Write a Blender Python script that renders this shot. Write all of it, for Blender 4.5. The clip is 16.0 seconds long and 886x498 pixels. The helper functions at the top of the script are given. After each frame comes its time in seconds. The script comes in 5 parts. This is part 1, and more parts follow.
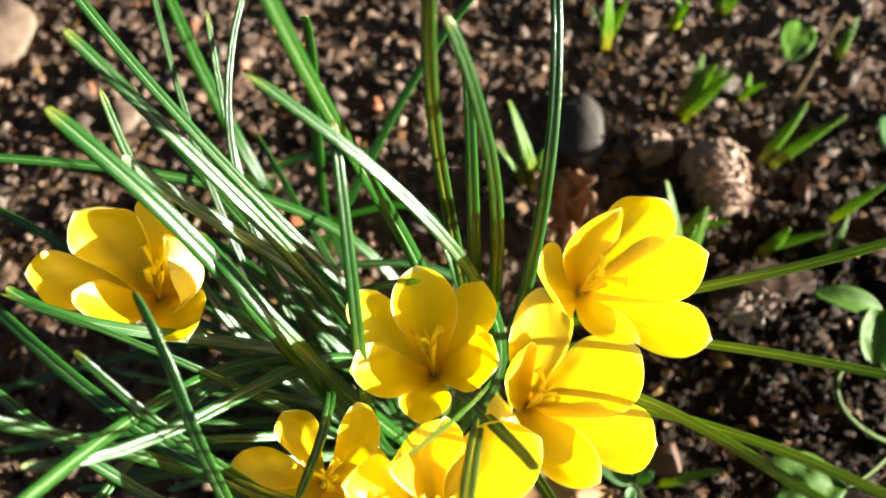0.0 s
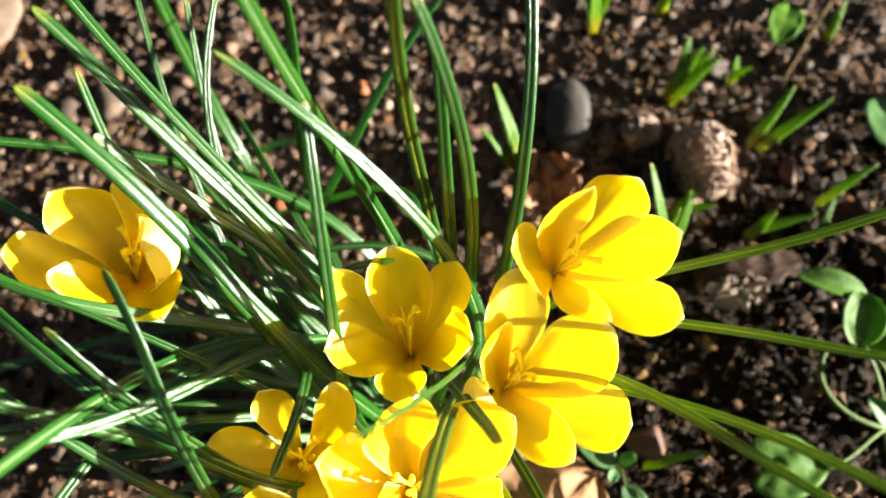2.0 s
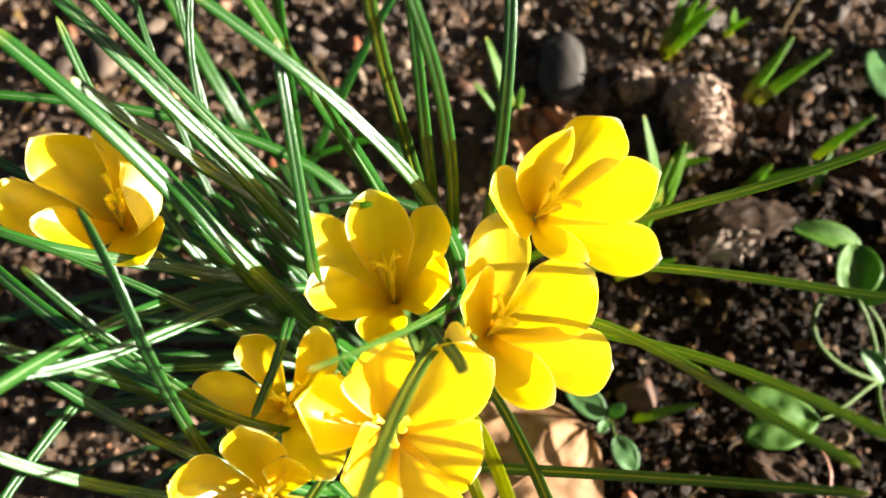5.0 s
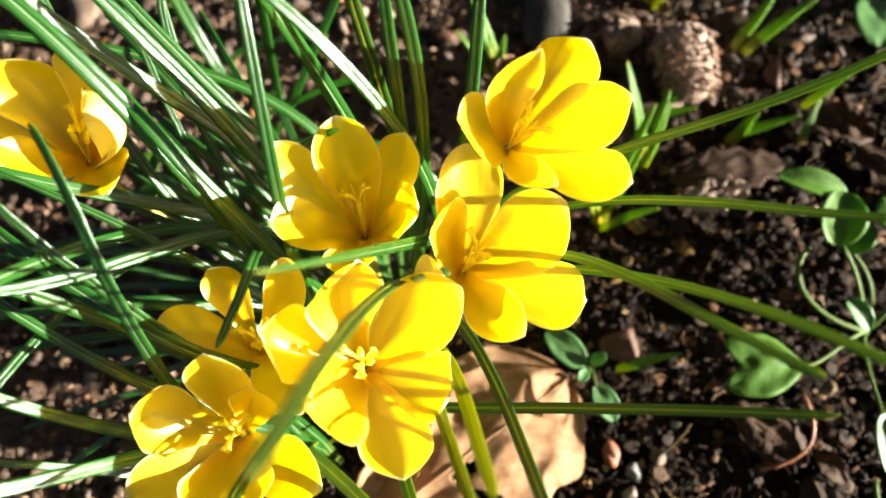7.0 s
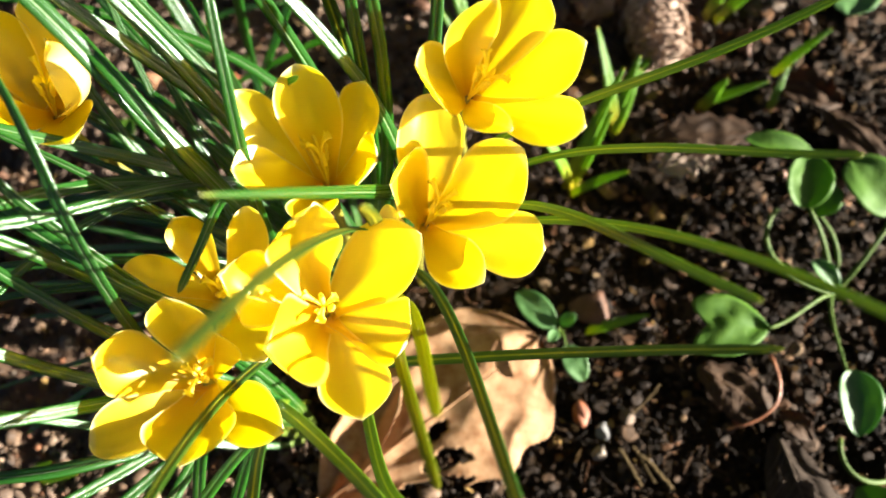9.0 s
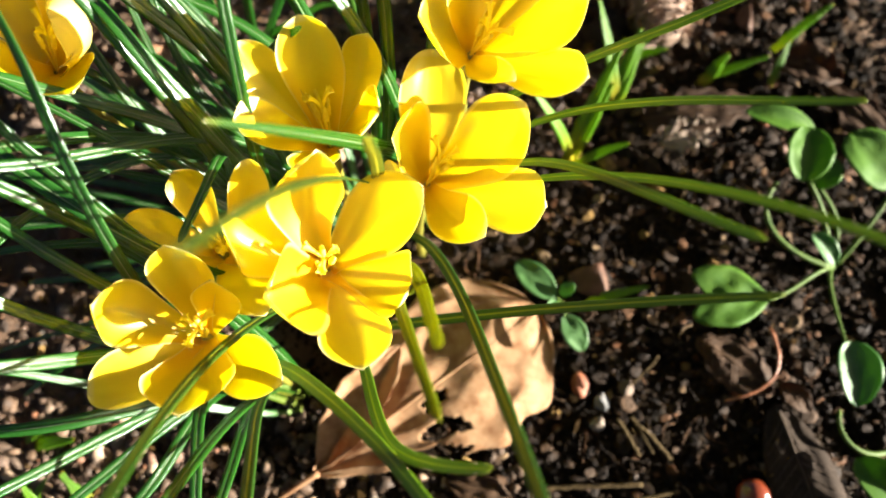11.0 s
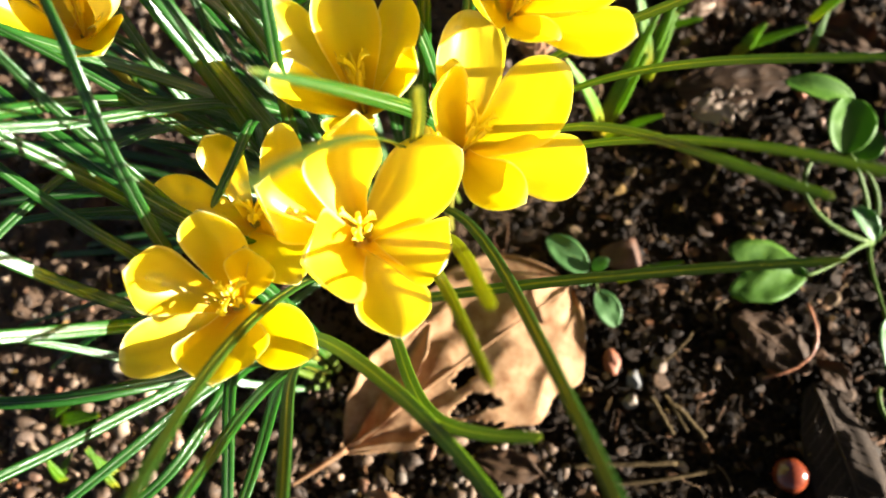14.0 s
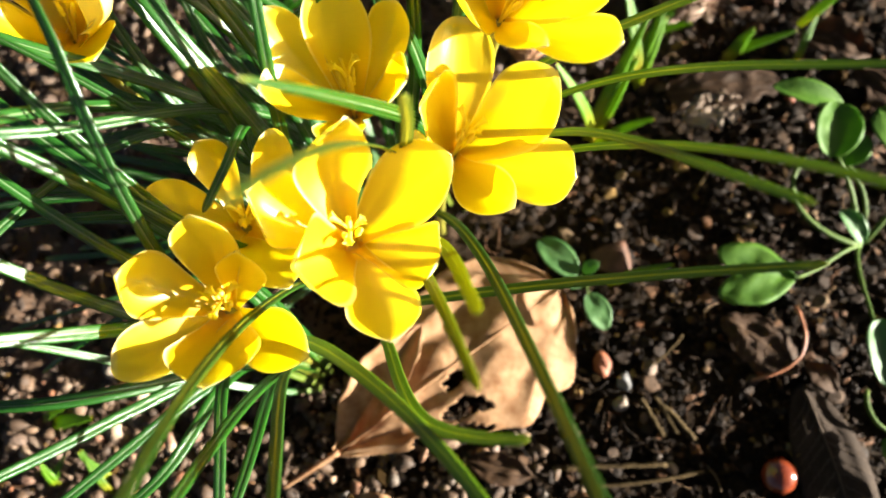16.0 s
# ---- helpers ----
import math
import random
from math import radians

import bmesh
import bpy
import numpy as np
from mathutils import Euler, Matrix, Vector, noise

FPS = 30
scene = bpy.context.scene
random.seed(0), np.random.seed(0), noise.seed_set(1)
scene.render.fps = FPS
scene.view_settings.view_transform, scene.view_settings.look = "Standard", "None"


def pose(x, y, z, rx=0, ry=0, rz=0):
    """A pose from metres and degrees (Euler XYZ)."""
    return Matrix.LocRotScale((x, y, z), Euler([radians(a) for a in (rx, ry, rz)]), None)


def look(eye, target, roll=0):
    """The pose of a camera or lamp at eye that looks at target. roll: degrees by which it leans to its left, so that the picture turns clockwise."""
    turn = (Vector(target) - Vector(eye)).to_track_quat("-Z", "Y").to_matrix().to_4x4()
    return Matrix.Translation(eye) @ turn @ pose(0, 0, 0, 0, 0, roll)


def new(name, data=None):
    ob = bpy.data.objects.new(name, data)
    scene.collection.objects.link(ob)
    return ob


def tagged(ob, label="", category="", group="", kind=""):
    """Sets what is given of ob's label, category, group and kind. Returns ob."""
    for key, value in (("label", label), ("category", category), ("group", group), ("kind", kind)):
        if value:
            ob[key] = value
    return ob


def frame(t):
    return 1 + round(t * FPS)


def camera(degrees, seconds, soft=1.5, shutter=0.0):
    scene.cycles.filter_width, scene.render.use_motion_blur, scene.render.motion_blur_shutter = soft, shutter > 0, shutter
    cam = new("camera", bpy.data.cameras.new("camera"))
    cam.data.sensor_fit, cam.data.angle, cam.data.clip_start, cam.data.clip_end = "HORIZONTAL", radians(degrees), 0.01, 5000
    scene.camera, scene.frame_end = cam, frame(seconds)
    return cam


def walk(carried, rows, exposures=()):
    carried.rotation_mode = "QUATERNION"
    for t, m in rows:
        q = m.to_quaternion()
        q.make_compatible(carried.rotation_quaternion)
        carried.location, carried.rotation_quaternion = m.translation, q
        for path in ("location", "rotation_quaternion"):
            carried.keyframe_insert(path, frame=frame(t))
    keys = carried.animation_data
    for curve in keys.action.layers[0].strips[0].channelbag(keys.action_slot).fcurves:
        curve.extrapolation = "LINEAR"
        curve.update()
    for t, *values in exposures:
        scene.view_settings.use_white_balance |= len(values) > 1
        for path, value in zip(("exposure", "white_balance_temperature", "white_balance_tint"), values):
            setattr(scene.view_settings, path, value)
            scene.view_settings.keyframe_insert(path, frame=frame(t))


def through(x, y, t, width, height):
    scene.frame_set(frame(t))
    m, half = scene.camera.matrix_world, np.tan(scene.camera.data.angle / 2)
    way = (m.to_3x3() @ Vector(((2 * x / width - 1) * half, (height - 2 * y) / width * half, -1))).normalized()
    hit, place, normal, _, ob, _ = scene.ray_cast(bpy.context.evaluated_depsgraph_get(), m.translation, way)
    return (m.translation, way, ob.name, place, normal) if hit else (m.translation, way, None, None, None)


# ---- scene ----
cam = camera(60.19, 16.0, soft=1.8)
cam.data.dof.use_dof = True
cam.data.dof.focus_distance = 0.200
cam.data.dof.aperture_fstop = 8.5
PATH = [
    (0, (0.00347, -0.00717, 0.30605), (-0.00114, 0.05989, 0.11769), -3.44),
    (0.5, (0.00536, -0.00782, 0.30621), (0.00110, 0.05907, 0.11778), -3.09),
    (1, (0.00676, -0.00830, 0.30592), (0.00286, 0.05797, 0.11726), -2.76),
    (1.5, (0.00839, -0.00890, 0.30558), (0.00444, 0.05688, 0.11675), -2.86),
    (2, (0.01039, -0.00969, 0.30502), (0.00522, 0.05502, 0.11585), -4.10),
    (2.5, (0.01169, -0.01029, 0.30513), (0.00602, 0.05418, 0.11589), -4.63),
    (3, (0.01296, -0.01098, 0.30428), (0.00698, 0.05253, 0.11472), -4.99),
    (3.5, (0.01440, -0.01191, 0.30510), (0.00776, 0.05094, 0.11535), -5.69),
    (4, (0.01575, -0.01318, 0.30518), (0.00816, 0.04813, 0.11495), -6.71),
    (6.5, (0.02502, -0.02559, 0.29577), (0.01584, 0.02964, 0.10377), -9.02),
    (7, (0.02715, -0.02906, 0.29445), (0.01788, 0.02553, 0.10227), -9.22),
    (7.5, (0.02980, -0.03191, 0.29291), (0.02180, 0.02211, 0.10051), -8.03),
    (8, (0.03286, -0.03514, 0.29242), (0.02522, 0.01865, 0.09994), -7.93),
    (8.5, (0.03547, -0.03768, 0.29356), (0.02677, 0.01548, 0.10095), -9.19),
    (9, (0.03629, -0.04124, 0.29358), (0.02812, 0.01212, 0.10100), -8.43),
    (11.3, (0.03517, -0.05328, 0.28910), (0.02769, 0.00109, 0.09550), -6.97),
    (11.5, (0.03538, -0.05203, 0.28854), (0.02790, -0.00075, 0.09537), -7.35),
    (12, (0.03360, -0.05499, 0.28670), (0.02553, -0.00361, 0.09358), -7.95),
    (12.5, (0.03122, -0.05641, 0.28546), (0.02267, -0.00527, 0.09230), -8.50),
    (13, (0.02988, -0.05696, 0.28533), (0.02035, -0.00546, 0.09231), -9.53),
    (13.5, (0.02869, -0.05666, 0.28389), (0.01840, -0.00556, 0.09080), -10.37),
    (14, (0.02790, -0.05652, 0.28335), (0.01797, -0.00558, 0.09020), -10.06),
    (14.5, (0.02774, -0.05648, 0.28361), (0.01797, -0.00501, 0.09059), -9.91),
    (15, (0.02829, -0.05614, 0.28383), (0.01865, -0.00454, 0.09084), -9.74),
    (15.5, (0.02861, -0.05607, 0.28437), (0.01982, -0.00431, 0.09139), -8.77),
    (16, (0.02937, -0.05637, 0.28511), (0.02063, -0.00498, 0.09203), -8.80),
]
walk(cam, [(t, look(eye, target, roll)) for t, eye, target, roll in PATH])

# ---- light ----
SUN_UP, SUN_TURN = 11.0, 94.0
scene.view_settings.exposure = 2.83
world = bpy.data.worlds.new("sky")
scene.world = world
world.use_nodes = True
sky = world.node_tree.nodes.new("ShaderNodeTexSky")
sky.sky_type = "NISHITA"
sky.sun_disc = False
sky.air_density, sky.dust_density, sky.ozone_density = 0.6, 2.5, 0.2
sky.sun_elevation, sky.sun_rotation = radians(SUN_UP), radians(SUN_TURN)
background = world.node_tree.nodes["Background"]
background.inputs["Strength"].default_value = 0.013
world.node_tree.links.new(sky.outputs[0], background.inputs["Color"])
sun_data = bpy.data.lights.new("sun", "SUN")
sun_data.energy, sun_data.angle, sun_data.color = 5.0, radians(0.55), (1.0, 0.945, 0.835)
sun = new("sun", sun_data)
toward = Vector((math.cos(radians(SUN_UP)) * math.sin(radians(SUN_TURN)), math.cos(radians(SUN_UP)) * math.cos(radians(SUN_TURN)), math.sin(radians(SUN_UP))))
sun.matrix_world = look(toward * 3, (0, 0, 0))

# ---- materials ----
CM = 0.01


class Nodes:
    """Short hand for building one node material."""

    def __init__(self, name):
        self.mat = bpy.data.materials.new(name)
        self.mat.use_nodes = True
        self.tree = self.mat.node_tree
        self.bsdf = self.tree.nodes["Principled BSDF"]
        self.out = self.tree.nodes["Material Output"]

    def node(self, kind, **inputs):
        n = self.tree.nodes.new(kind)
        for key, value in inputs.items():
            self.put(n.inputs[key.replace("_", " ")], value)
        return n

    def put(self, socket, value):
        if hasattr(value, "is_linked"):
            self.tree.links.new(value, socket)
        else:
            socket.default_value = value

    def ramp(self, fac, stops):
        n = self.tree.nodes.new("ShaderNodeValToRGB")
        while len(n.color_ramp.elements) < len(stops):
            n.color_ramp.elements.new(0.5)
        for e, (at, colour) in zip(n.color_ramp.elements, stops):
            e.position, e.color = at, (*colour, 1)
        self.put(n.inputs[0], fac)
        return n.outputs[0]

    def attribute(self, name):
        n = self.tree.nodes.new("ShaderNodeAttribute")
        n.attribute_name = name
        return n.outputs["Fac"]

    def maths(self, op, a, b=0.0):
        n = self.tree.nodes.new("ShaderNodeMath")
        n.operation = op
        self.put(n.inputs[0], a)
        self.put(n.inputs[1], b)
        return n.outputs[0]

    def mix(self, fac, a, b, blend="MIX"):
        n = self.tree.nodes.new("ShaderNodeMix")
        n.data_type, n.blend_type = "RGBA", blend
        self.put(n.inputs["Factor"], fac)
        self.put(n.inputs["A"], a if hasattr(a, "is_linked") else (*a, 1))
        self.put(n.inputs["B"], b if hasattr(b, "is_linked") else (*b, 1))
        return n.outputs["Result"]

    def place(self, scale=(1, 1, 1)):
        n = self.node("ShaderNodeMapping", Vector=self.tree.nodes.new("ShaderNodeTexCoord").outputs["Object"], Scale=scale)
        return n.outputs[0]

    def noise(self, scale, detail=3.0, rough=0.55, at=None):
        n = self.node("ShaderNodeTexNoise", Scale=scale, Detail=detail, Roughness=rough)
        if at is not None:
            self.put(n.inputs["Vector"], at)
        else:
            self.put(n.inputs["Vector"], self.place())
        return n.outputs["Fac"]

    def random_island(self):
        return self.tree.nodes.new("ShaderNodeNewGeometry").outputs["Random Per Island"]

    def random_object(self):
        return self.tree.nodes.new("ShaderNodeObjectInfo").outputs["Random"]

    def finish(self, colour, rough=0.6, spec=0.5, bump=None, depth=0.3, distance=0.0005, through=None, weight=0.0, clear=0.0):
        self.put(self.bsdf.inputs["Base Color"], colour if hasattr(colour, "is_linked") else (*colour, 1))
        self.put(self.bsdf.inputs["Roughness"], rough)
        self.put(self.bsdf.inputs["Specular IOR Level"], spec)
        if bump is not None:
            b = self.node("ShaderNodeBump", Strength=depth, Distance=distance, Height=bump)
            self.put(self.bsdf.inputs["Normal"], b.outputs[0])
        if weight:
            t = self.node("ShaderNodeBsdfTranslucent", Color=through if hasattr(through, "is_linked") else (*through, 1))
            m = self.node("ShaderNodeMixShader")
            self.put(m.inputs[0], weight)
            self.tree.links.new(self.bsdf.outputs[0], m.inputs[1])
            self.tree.links.new(t.outputs[0], m.inputs[2])
            self.tree.links.new(m.outputs[0], self.out.inputs["Surface"])
            if clear:
                see = self.node("ShaderNodeBsdfTransparent", Color=through if hasattr(through, "is_linked") else (*through, 1))
                thin = self.node("ShaderNodeMixShader")
                self.put(thin.inputs[0], clear)
                self.tree.links.new(m.outputs[0], thin.inputs[1])
                self.tree.links.new(see.outputs[0], thin.inputs[2])
                self.tree.links.new(thin.outputs[0], self.out.inputs["Surface"])
        return self.mat


def petal_material():
    n = Nodes("yellow petal")
    along, across = n.attribute("along"), n.attribute("across")
    veins = n.noise(1.0, 2.0, 0.5, n.node("ShaderNodeCombineXYZ", X=n.maths("MULTIPLY", across, 13.0), Y=n.maths("MULTIPLY", along, 1.6), Z=n.maths("MULTIPLY", n.random_object(), 40.0)).outputs[0])
    # the last stops whiten the tip, a painted sunlit highlight
    colour = n.ramp(along, [(0.0, (0.62, 0.25, 0.002)), (0.22, (0.84, 0.50, 0.003)), (0.45, (0.92, 0.67, 0.004)), (0.78, (0.94, 0.74, 0.006)), (0.92, (0.95, 0.80, 0.04)), (0.985, (0.96, 0.92, 0.62))])
    colour = n.mix(n.maths("MULTIPLY", veins, 0.22), colour, (0.90, 0.60, 0.003))
    blotch = n.noise(260.0, 3.0, 0.6)
    # pale edge painted in as the white highlight of sunlit petal rims
    rim = n.ramp(n.maths("MAXIMUM", n.maths("ABSOLUTE", across), n.maths("ADD", along, -0.012)), [(0.0, (0, 0, 0)), (0.90, (0, 0, 0)), (0.985, (1, 1, 1))])
    colour = n.mix(n.maths("MULTIPLY", rim, 0.65), colour, (0.95, 0.90, 0.60))
    colour = n.mix(n.maths("MULTIPLY", blotch, 0.10), colour, (1.0, 0.72, 0.02))
    gloss = n.ramp(n.noise(170.0, 3.0, 0.6), [(0.3, (0.36, 0.36, 0.36)), (0.7, (0.47, 0.47, 0.47))])
    n.bsdf.inputs["IOR"].default_value = 1.5
    n.bsdf.inputs["Coat Weight"].default_value = 1.0
    n.bsdf.inputs["Coat Roughness"].default_value = 0.34
    n.bsdf.inputs["Coat IOR"].default_value = 1.72
    return n.finish(colour, gloss, 0.75, veins, 0.18, 0.0003, n.mix(0.85, colour, (1.0, 0.865, 0.001)), 0.57, 0.06)


def petal_back_material():
    n = Nodes("cream outer skin of a petal")
    along, across = n.attribute("along"), n.attribute("across")
    veins = n.noise(1.0, 2.0, 0.5, n.node("ShaderNodeCombineXYZ", X=n.maths("MULTIPLY", across, 15.0), Y=n.maths("MULTIPLY", along, 1.4), Z=n.maths("MULTIPLY", n.random_object(), 40.0)).outputs[0])
    colour = n.ramp(along, [(0.0, (0.62, 0.50, 0.10)), (0.35, (0.88, 0.76, 0.22)), (0.75, (0.92, 0.83, 0.44)), (1.0, (0.93, 0.87, 0.58))])
    colour = n.mix(n.maths("MULTIPLY", veins, 0.25), colour, (0.85, 0.70, 0.20))
    return n.finish(colour, 0.5, 0.4, veins, 0.15, 0.0003, (1.0, 0.97, 0.55), 0.15, 0.64)


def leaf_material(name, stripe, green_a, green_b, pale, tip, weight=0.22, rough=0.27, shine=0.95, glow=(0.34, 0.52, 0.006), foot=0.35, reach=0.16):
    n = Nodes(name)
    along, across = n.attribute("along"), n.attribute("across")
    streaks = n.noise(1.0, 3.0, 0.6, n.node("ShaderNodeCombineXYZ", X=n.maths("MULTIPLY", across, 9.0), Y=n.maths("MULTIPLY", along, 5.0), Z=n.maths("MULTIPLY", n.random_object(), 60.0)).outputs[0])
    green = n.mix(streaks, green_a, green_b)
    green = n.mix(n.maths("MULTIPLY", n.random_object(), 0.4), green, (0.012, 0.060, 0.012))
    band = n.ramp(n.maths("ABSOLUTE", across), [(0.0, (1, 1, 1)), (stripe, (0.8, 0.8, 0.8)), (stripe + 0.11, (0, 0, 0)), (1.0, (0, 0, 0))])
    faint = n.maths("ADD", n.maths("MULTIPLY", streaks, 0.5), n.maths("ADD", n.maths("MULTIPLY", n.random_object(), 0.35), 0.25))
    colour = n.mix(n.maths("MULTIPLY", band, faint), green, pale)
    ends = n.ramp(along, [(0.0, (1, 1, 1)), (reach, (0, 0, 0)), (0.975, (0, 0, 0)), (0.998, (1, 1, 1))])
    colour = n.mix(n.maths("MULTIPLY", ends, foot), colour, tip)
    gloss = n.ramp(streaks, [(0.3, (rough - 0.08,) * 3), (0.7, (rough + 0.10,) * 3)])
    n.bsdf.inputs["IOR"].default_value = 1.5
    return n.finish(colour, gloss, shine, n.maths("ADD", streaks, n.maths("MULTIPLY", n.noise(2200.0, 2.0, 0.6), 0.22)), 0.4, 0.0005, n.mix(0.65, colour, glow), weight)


def ramp_material(name, stops, rough, scale, island=True, bump=0.4, spec=0.5, distance=0.0006):
    n = Nodes(name)
    pick = n.random_island() if island else n.random_object()
    colour = n.ramp(pick, stops)
    grain = n.noise(scale, 5.0, 0.65)
    colour = n.mix(n.ramp(grain, [(0.35, (0, 0, 0)), (0.7, (1, 1, 1))]), colour, n.mix(0.6, colour, (0.002, 0.001, 0.0005)))
    fine = n.noise(scale * 5, 3.0, 0.6)
    wet = n.maths("ADD", n.maths("MULTIPLY", n.noise(scale * 0.6, 2.0), 0.5), rough - 0.25)
    return n.finish(colour, wet, spec, n.maths("ADD", grain, n.maths("MULTIPLY", fine, 0.5)), bump, distance)


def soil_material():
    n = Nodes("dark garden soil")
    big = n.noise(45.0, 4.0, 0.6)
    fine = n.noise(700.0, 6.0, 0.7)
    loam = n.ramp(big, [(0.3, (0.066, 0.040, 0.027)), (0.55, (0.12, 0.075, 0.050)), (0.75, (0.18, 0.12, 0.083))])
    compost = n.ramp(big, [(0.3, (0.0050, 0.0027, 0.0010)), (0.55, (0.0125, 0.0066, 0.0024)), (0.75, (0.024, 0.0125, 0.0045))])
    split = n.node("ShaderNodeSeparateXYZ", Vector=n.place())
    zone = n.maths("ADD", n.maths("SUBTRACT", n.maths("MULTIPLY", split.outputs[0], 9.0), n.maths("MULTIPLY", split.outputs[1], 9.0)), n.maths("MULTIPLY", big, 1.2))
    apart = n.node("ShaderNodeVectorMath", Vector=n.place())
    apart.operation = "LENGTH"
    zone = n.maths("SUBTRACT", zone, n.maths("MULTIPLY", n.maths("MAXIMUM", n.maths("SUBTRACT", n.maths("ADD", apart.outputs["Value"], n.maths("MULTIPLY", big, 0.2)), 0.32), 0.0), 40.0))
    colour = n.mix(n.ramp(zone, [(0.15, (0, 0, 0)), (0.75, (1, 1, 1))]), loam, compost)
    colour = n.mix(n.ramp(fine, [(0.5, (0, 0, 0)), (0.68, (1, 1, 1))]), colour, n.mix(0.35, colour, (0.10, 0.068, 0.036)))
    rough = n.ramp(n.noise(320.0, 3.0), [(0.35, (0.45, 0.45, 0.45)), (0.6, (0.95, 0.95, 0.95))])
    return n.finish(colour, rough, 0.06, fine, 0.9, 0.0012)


def plain_leaf(name, a, b, rough, weight, through, vein=(0.3, 0.45, 0.2), veined=0.4, relief=0.15, shine=0.5, ribs_per=26.0):
    n = Nodes(name)
    along, across = n.attribute("along"), n.attribute("across")
    grain = n.noise(180.0, 4.0, 0.6)
    fine = n.noise(900.0, 3.0, 0.6)
    colour = n.mix(n.ramp(grain, [(0.3, (0, 0, 0)), (0.7, (1, 1, 1))]), a, b)
    away = n.maths("ABSOLUTE", across)
    ribs = n.maths("ABSOLUTE", n.maths("SINE", n.maths("MULTIPLY", n.maths("SUBTRACT", along, n.maths("MULTIPLY", away, 0.28)), ribs_per)))
    rib = n.ramp(ribs, [(0.0, (1, 1, 1)), (0.14, (0, 0, 0))])
    mid = n.ramp(away, [(0.0, (1, 1, 1)), (0.05, (0, 0, 0))])
    lines = n.maths("MAXIMUM", n.maths("MULTIPLY", rib, 0.55), mid)
    colour = n.mix(n.maths("MULTIPLY", lines, veined), colour, vein)
    return n.finish(colour, rough, shine, n.maths("ADD", n.maths("MULTIPLY", lines, relief), n.maths("ADD", n.maths("MULTIPLY", fine, 0.25), n.maths("MULTIPLY", grain, 0.3))), 0.5, 0.0006, through, weight)


PETAL = petal_material()
PETAL_BACK = petal_back_material()
LEAF = leaf_material("striped crocus leaf", 0.02, (0.007, 0.046, 0.004), (0.022, 0.112, 0.008), (0.34, 0.44, 0.24), (0.42, 0.40, 0.05), 0.34, 0.27, 1.0, (0.22, 0.58, 0.010))
LEAF_WARM = leaf_material("yellow-green crocus leaf", 0.12, (0.011, 0.040, 0.003), (0.030, 0.078, 0.005), (0.50, 0.47, 0.03), (0.45, 0.42, 0.05), 0.18, 0.36, 0.45)
LEAF_YELLOW = leaf_material("yellow-olive crocus leaf", 0.06, (0.12, 0.15, 0.003), (0.20, 0.22, 0.004), (0.40, 0.40, 0.02), (0.40, 0.36, 0.03), 0.55, 0.4, 0.4, (0.50, 0.52, 0.004))
# lit copy of the yellow-green leaf: sunlight is put into its brighter colours
LEAF_LIT = leaf_material("sunlit yellow-green crocus leaf", 0.08, (0.036, 0.100, 0.003), (0.15, 0.225, 0.004), (0.62, 0.62, 0.05), (0.50, 0.46, 0.03), 0.30, 0.33, 0.7)
SHOOT = leaf_material("young shoot", 0.05, (0.045, 0.15, 0.004), (0.14, 0.30, 0.006), (0.24, 0.40, 0.012), (0.50, 0.32, 0.008), 0.42, 0.45, 0.4, foot=0.9, reach=0.45)
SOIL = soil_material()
CRUMB = ramp_material("soil crumbs", [(0.0, (0.035, 0.020, 0.012)), (0.35, (0.070, 0.043, 0.028)), (0.68, (0.115, 0.073, 0.050)), (0.88, (0.165, 0.110, 0.076)), (0.945, (0.20, 0.085, 0.032)), (0.985, (0.30, 0.215, 0.15))], 0.7, 420.0, bump=0.9, spec=0.4)
# compost on the right; under the left leaves the same dark colour paints shade
COMPOST_AND_SHADE = ramp_material("dark compost and leaf shade crumbs", [(0.0, (0.0046, 0.0023, 0.0009)), (0.5, (0.0098, 0.0049, 0.0018)), (0.80, (0.016, 0.0080, 0.0029)), (0.92, (0.030, 0.0145, 0.005)), (0.972, (0.075, 0.027, 0.008)), (0.992, (0.14, 0.085, 0.04))], 0.85, 420.0, bump=1.0, spec=0.14)
GRAVEL = ramp_material("small gravel", [(0.0, (0.034, 0.019, 0.010)), (0.35, (0.095, 0.056, 0.032)), (0.62, (0.17, 0.105, 0.062)), (0.76, (0.14, 0.12, 0.10)), (0.84, (0.22, 0.085, 0.036)), (0.94, (0.34, 0.24, 0.16))], 0.7, 300.0, bump=0.6, spec=0.35)
CHIP = ramp_material("bark chips", [(0.0, (0.010, 0.0058, 0.002)), (0.45, (0.030, 0.017, 0.005)), (0.75, (0.08, 0.045, 0.014)), (0.93, (0.20, 0.125, 0.045))], 0.95, 260.0, bump=0.6, spec=0.05)
DEAD = plain_leaf("dead tan leaf", (0.18, 0.086, 0.039), (0.41, 0.255, 0.142), 0.7, 0.22, (0.46, 0.18, 0.06), (0.22, 0.12, 0.065), 0.3, 0.3, 0.1)
DRY_DARK = plain_leaf("dark dry leaf", (0.018, 0.0115, 0.0075), (0.038, 0.026, 0.018), 0.85, 0.05, (0.1, 0.05, 0.02), (0.065, 0.047, 0.034), 0.8, 0.9, 0.12, 60.0)
DRY_BROWN = plain_leaf("brown dry leaf", (0.021, 0.0105, 0.0045), (0.060, 0.031, 0.0145), 0.75, 0.15, (0.25, 0.10, 0.03), (0.13, 0.075, 0.04), 0.4, 0.4, 0.2)
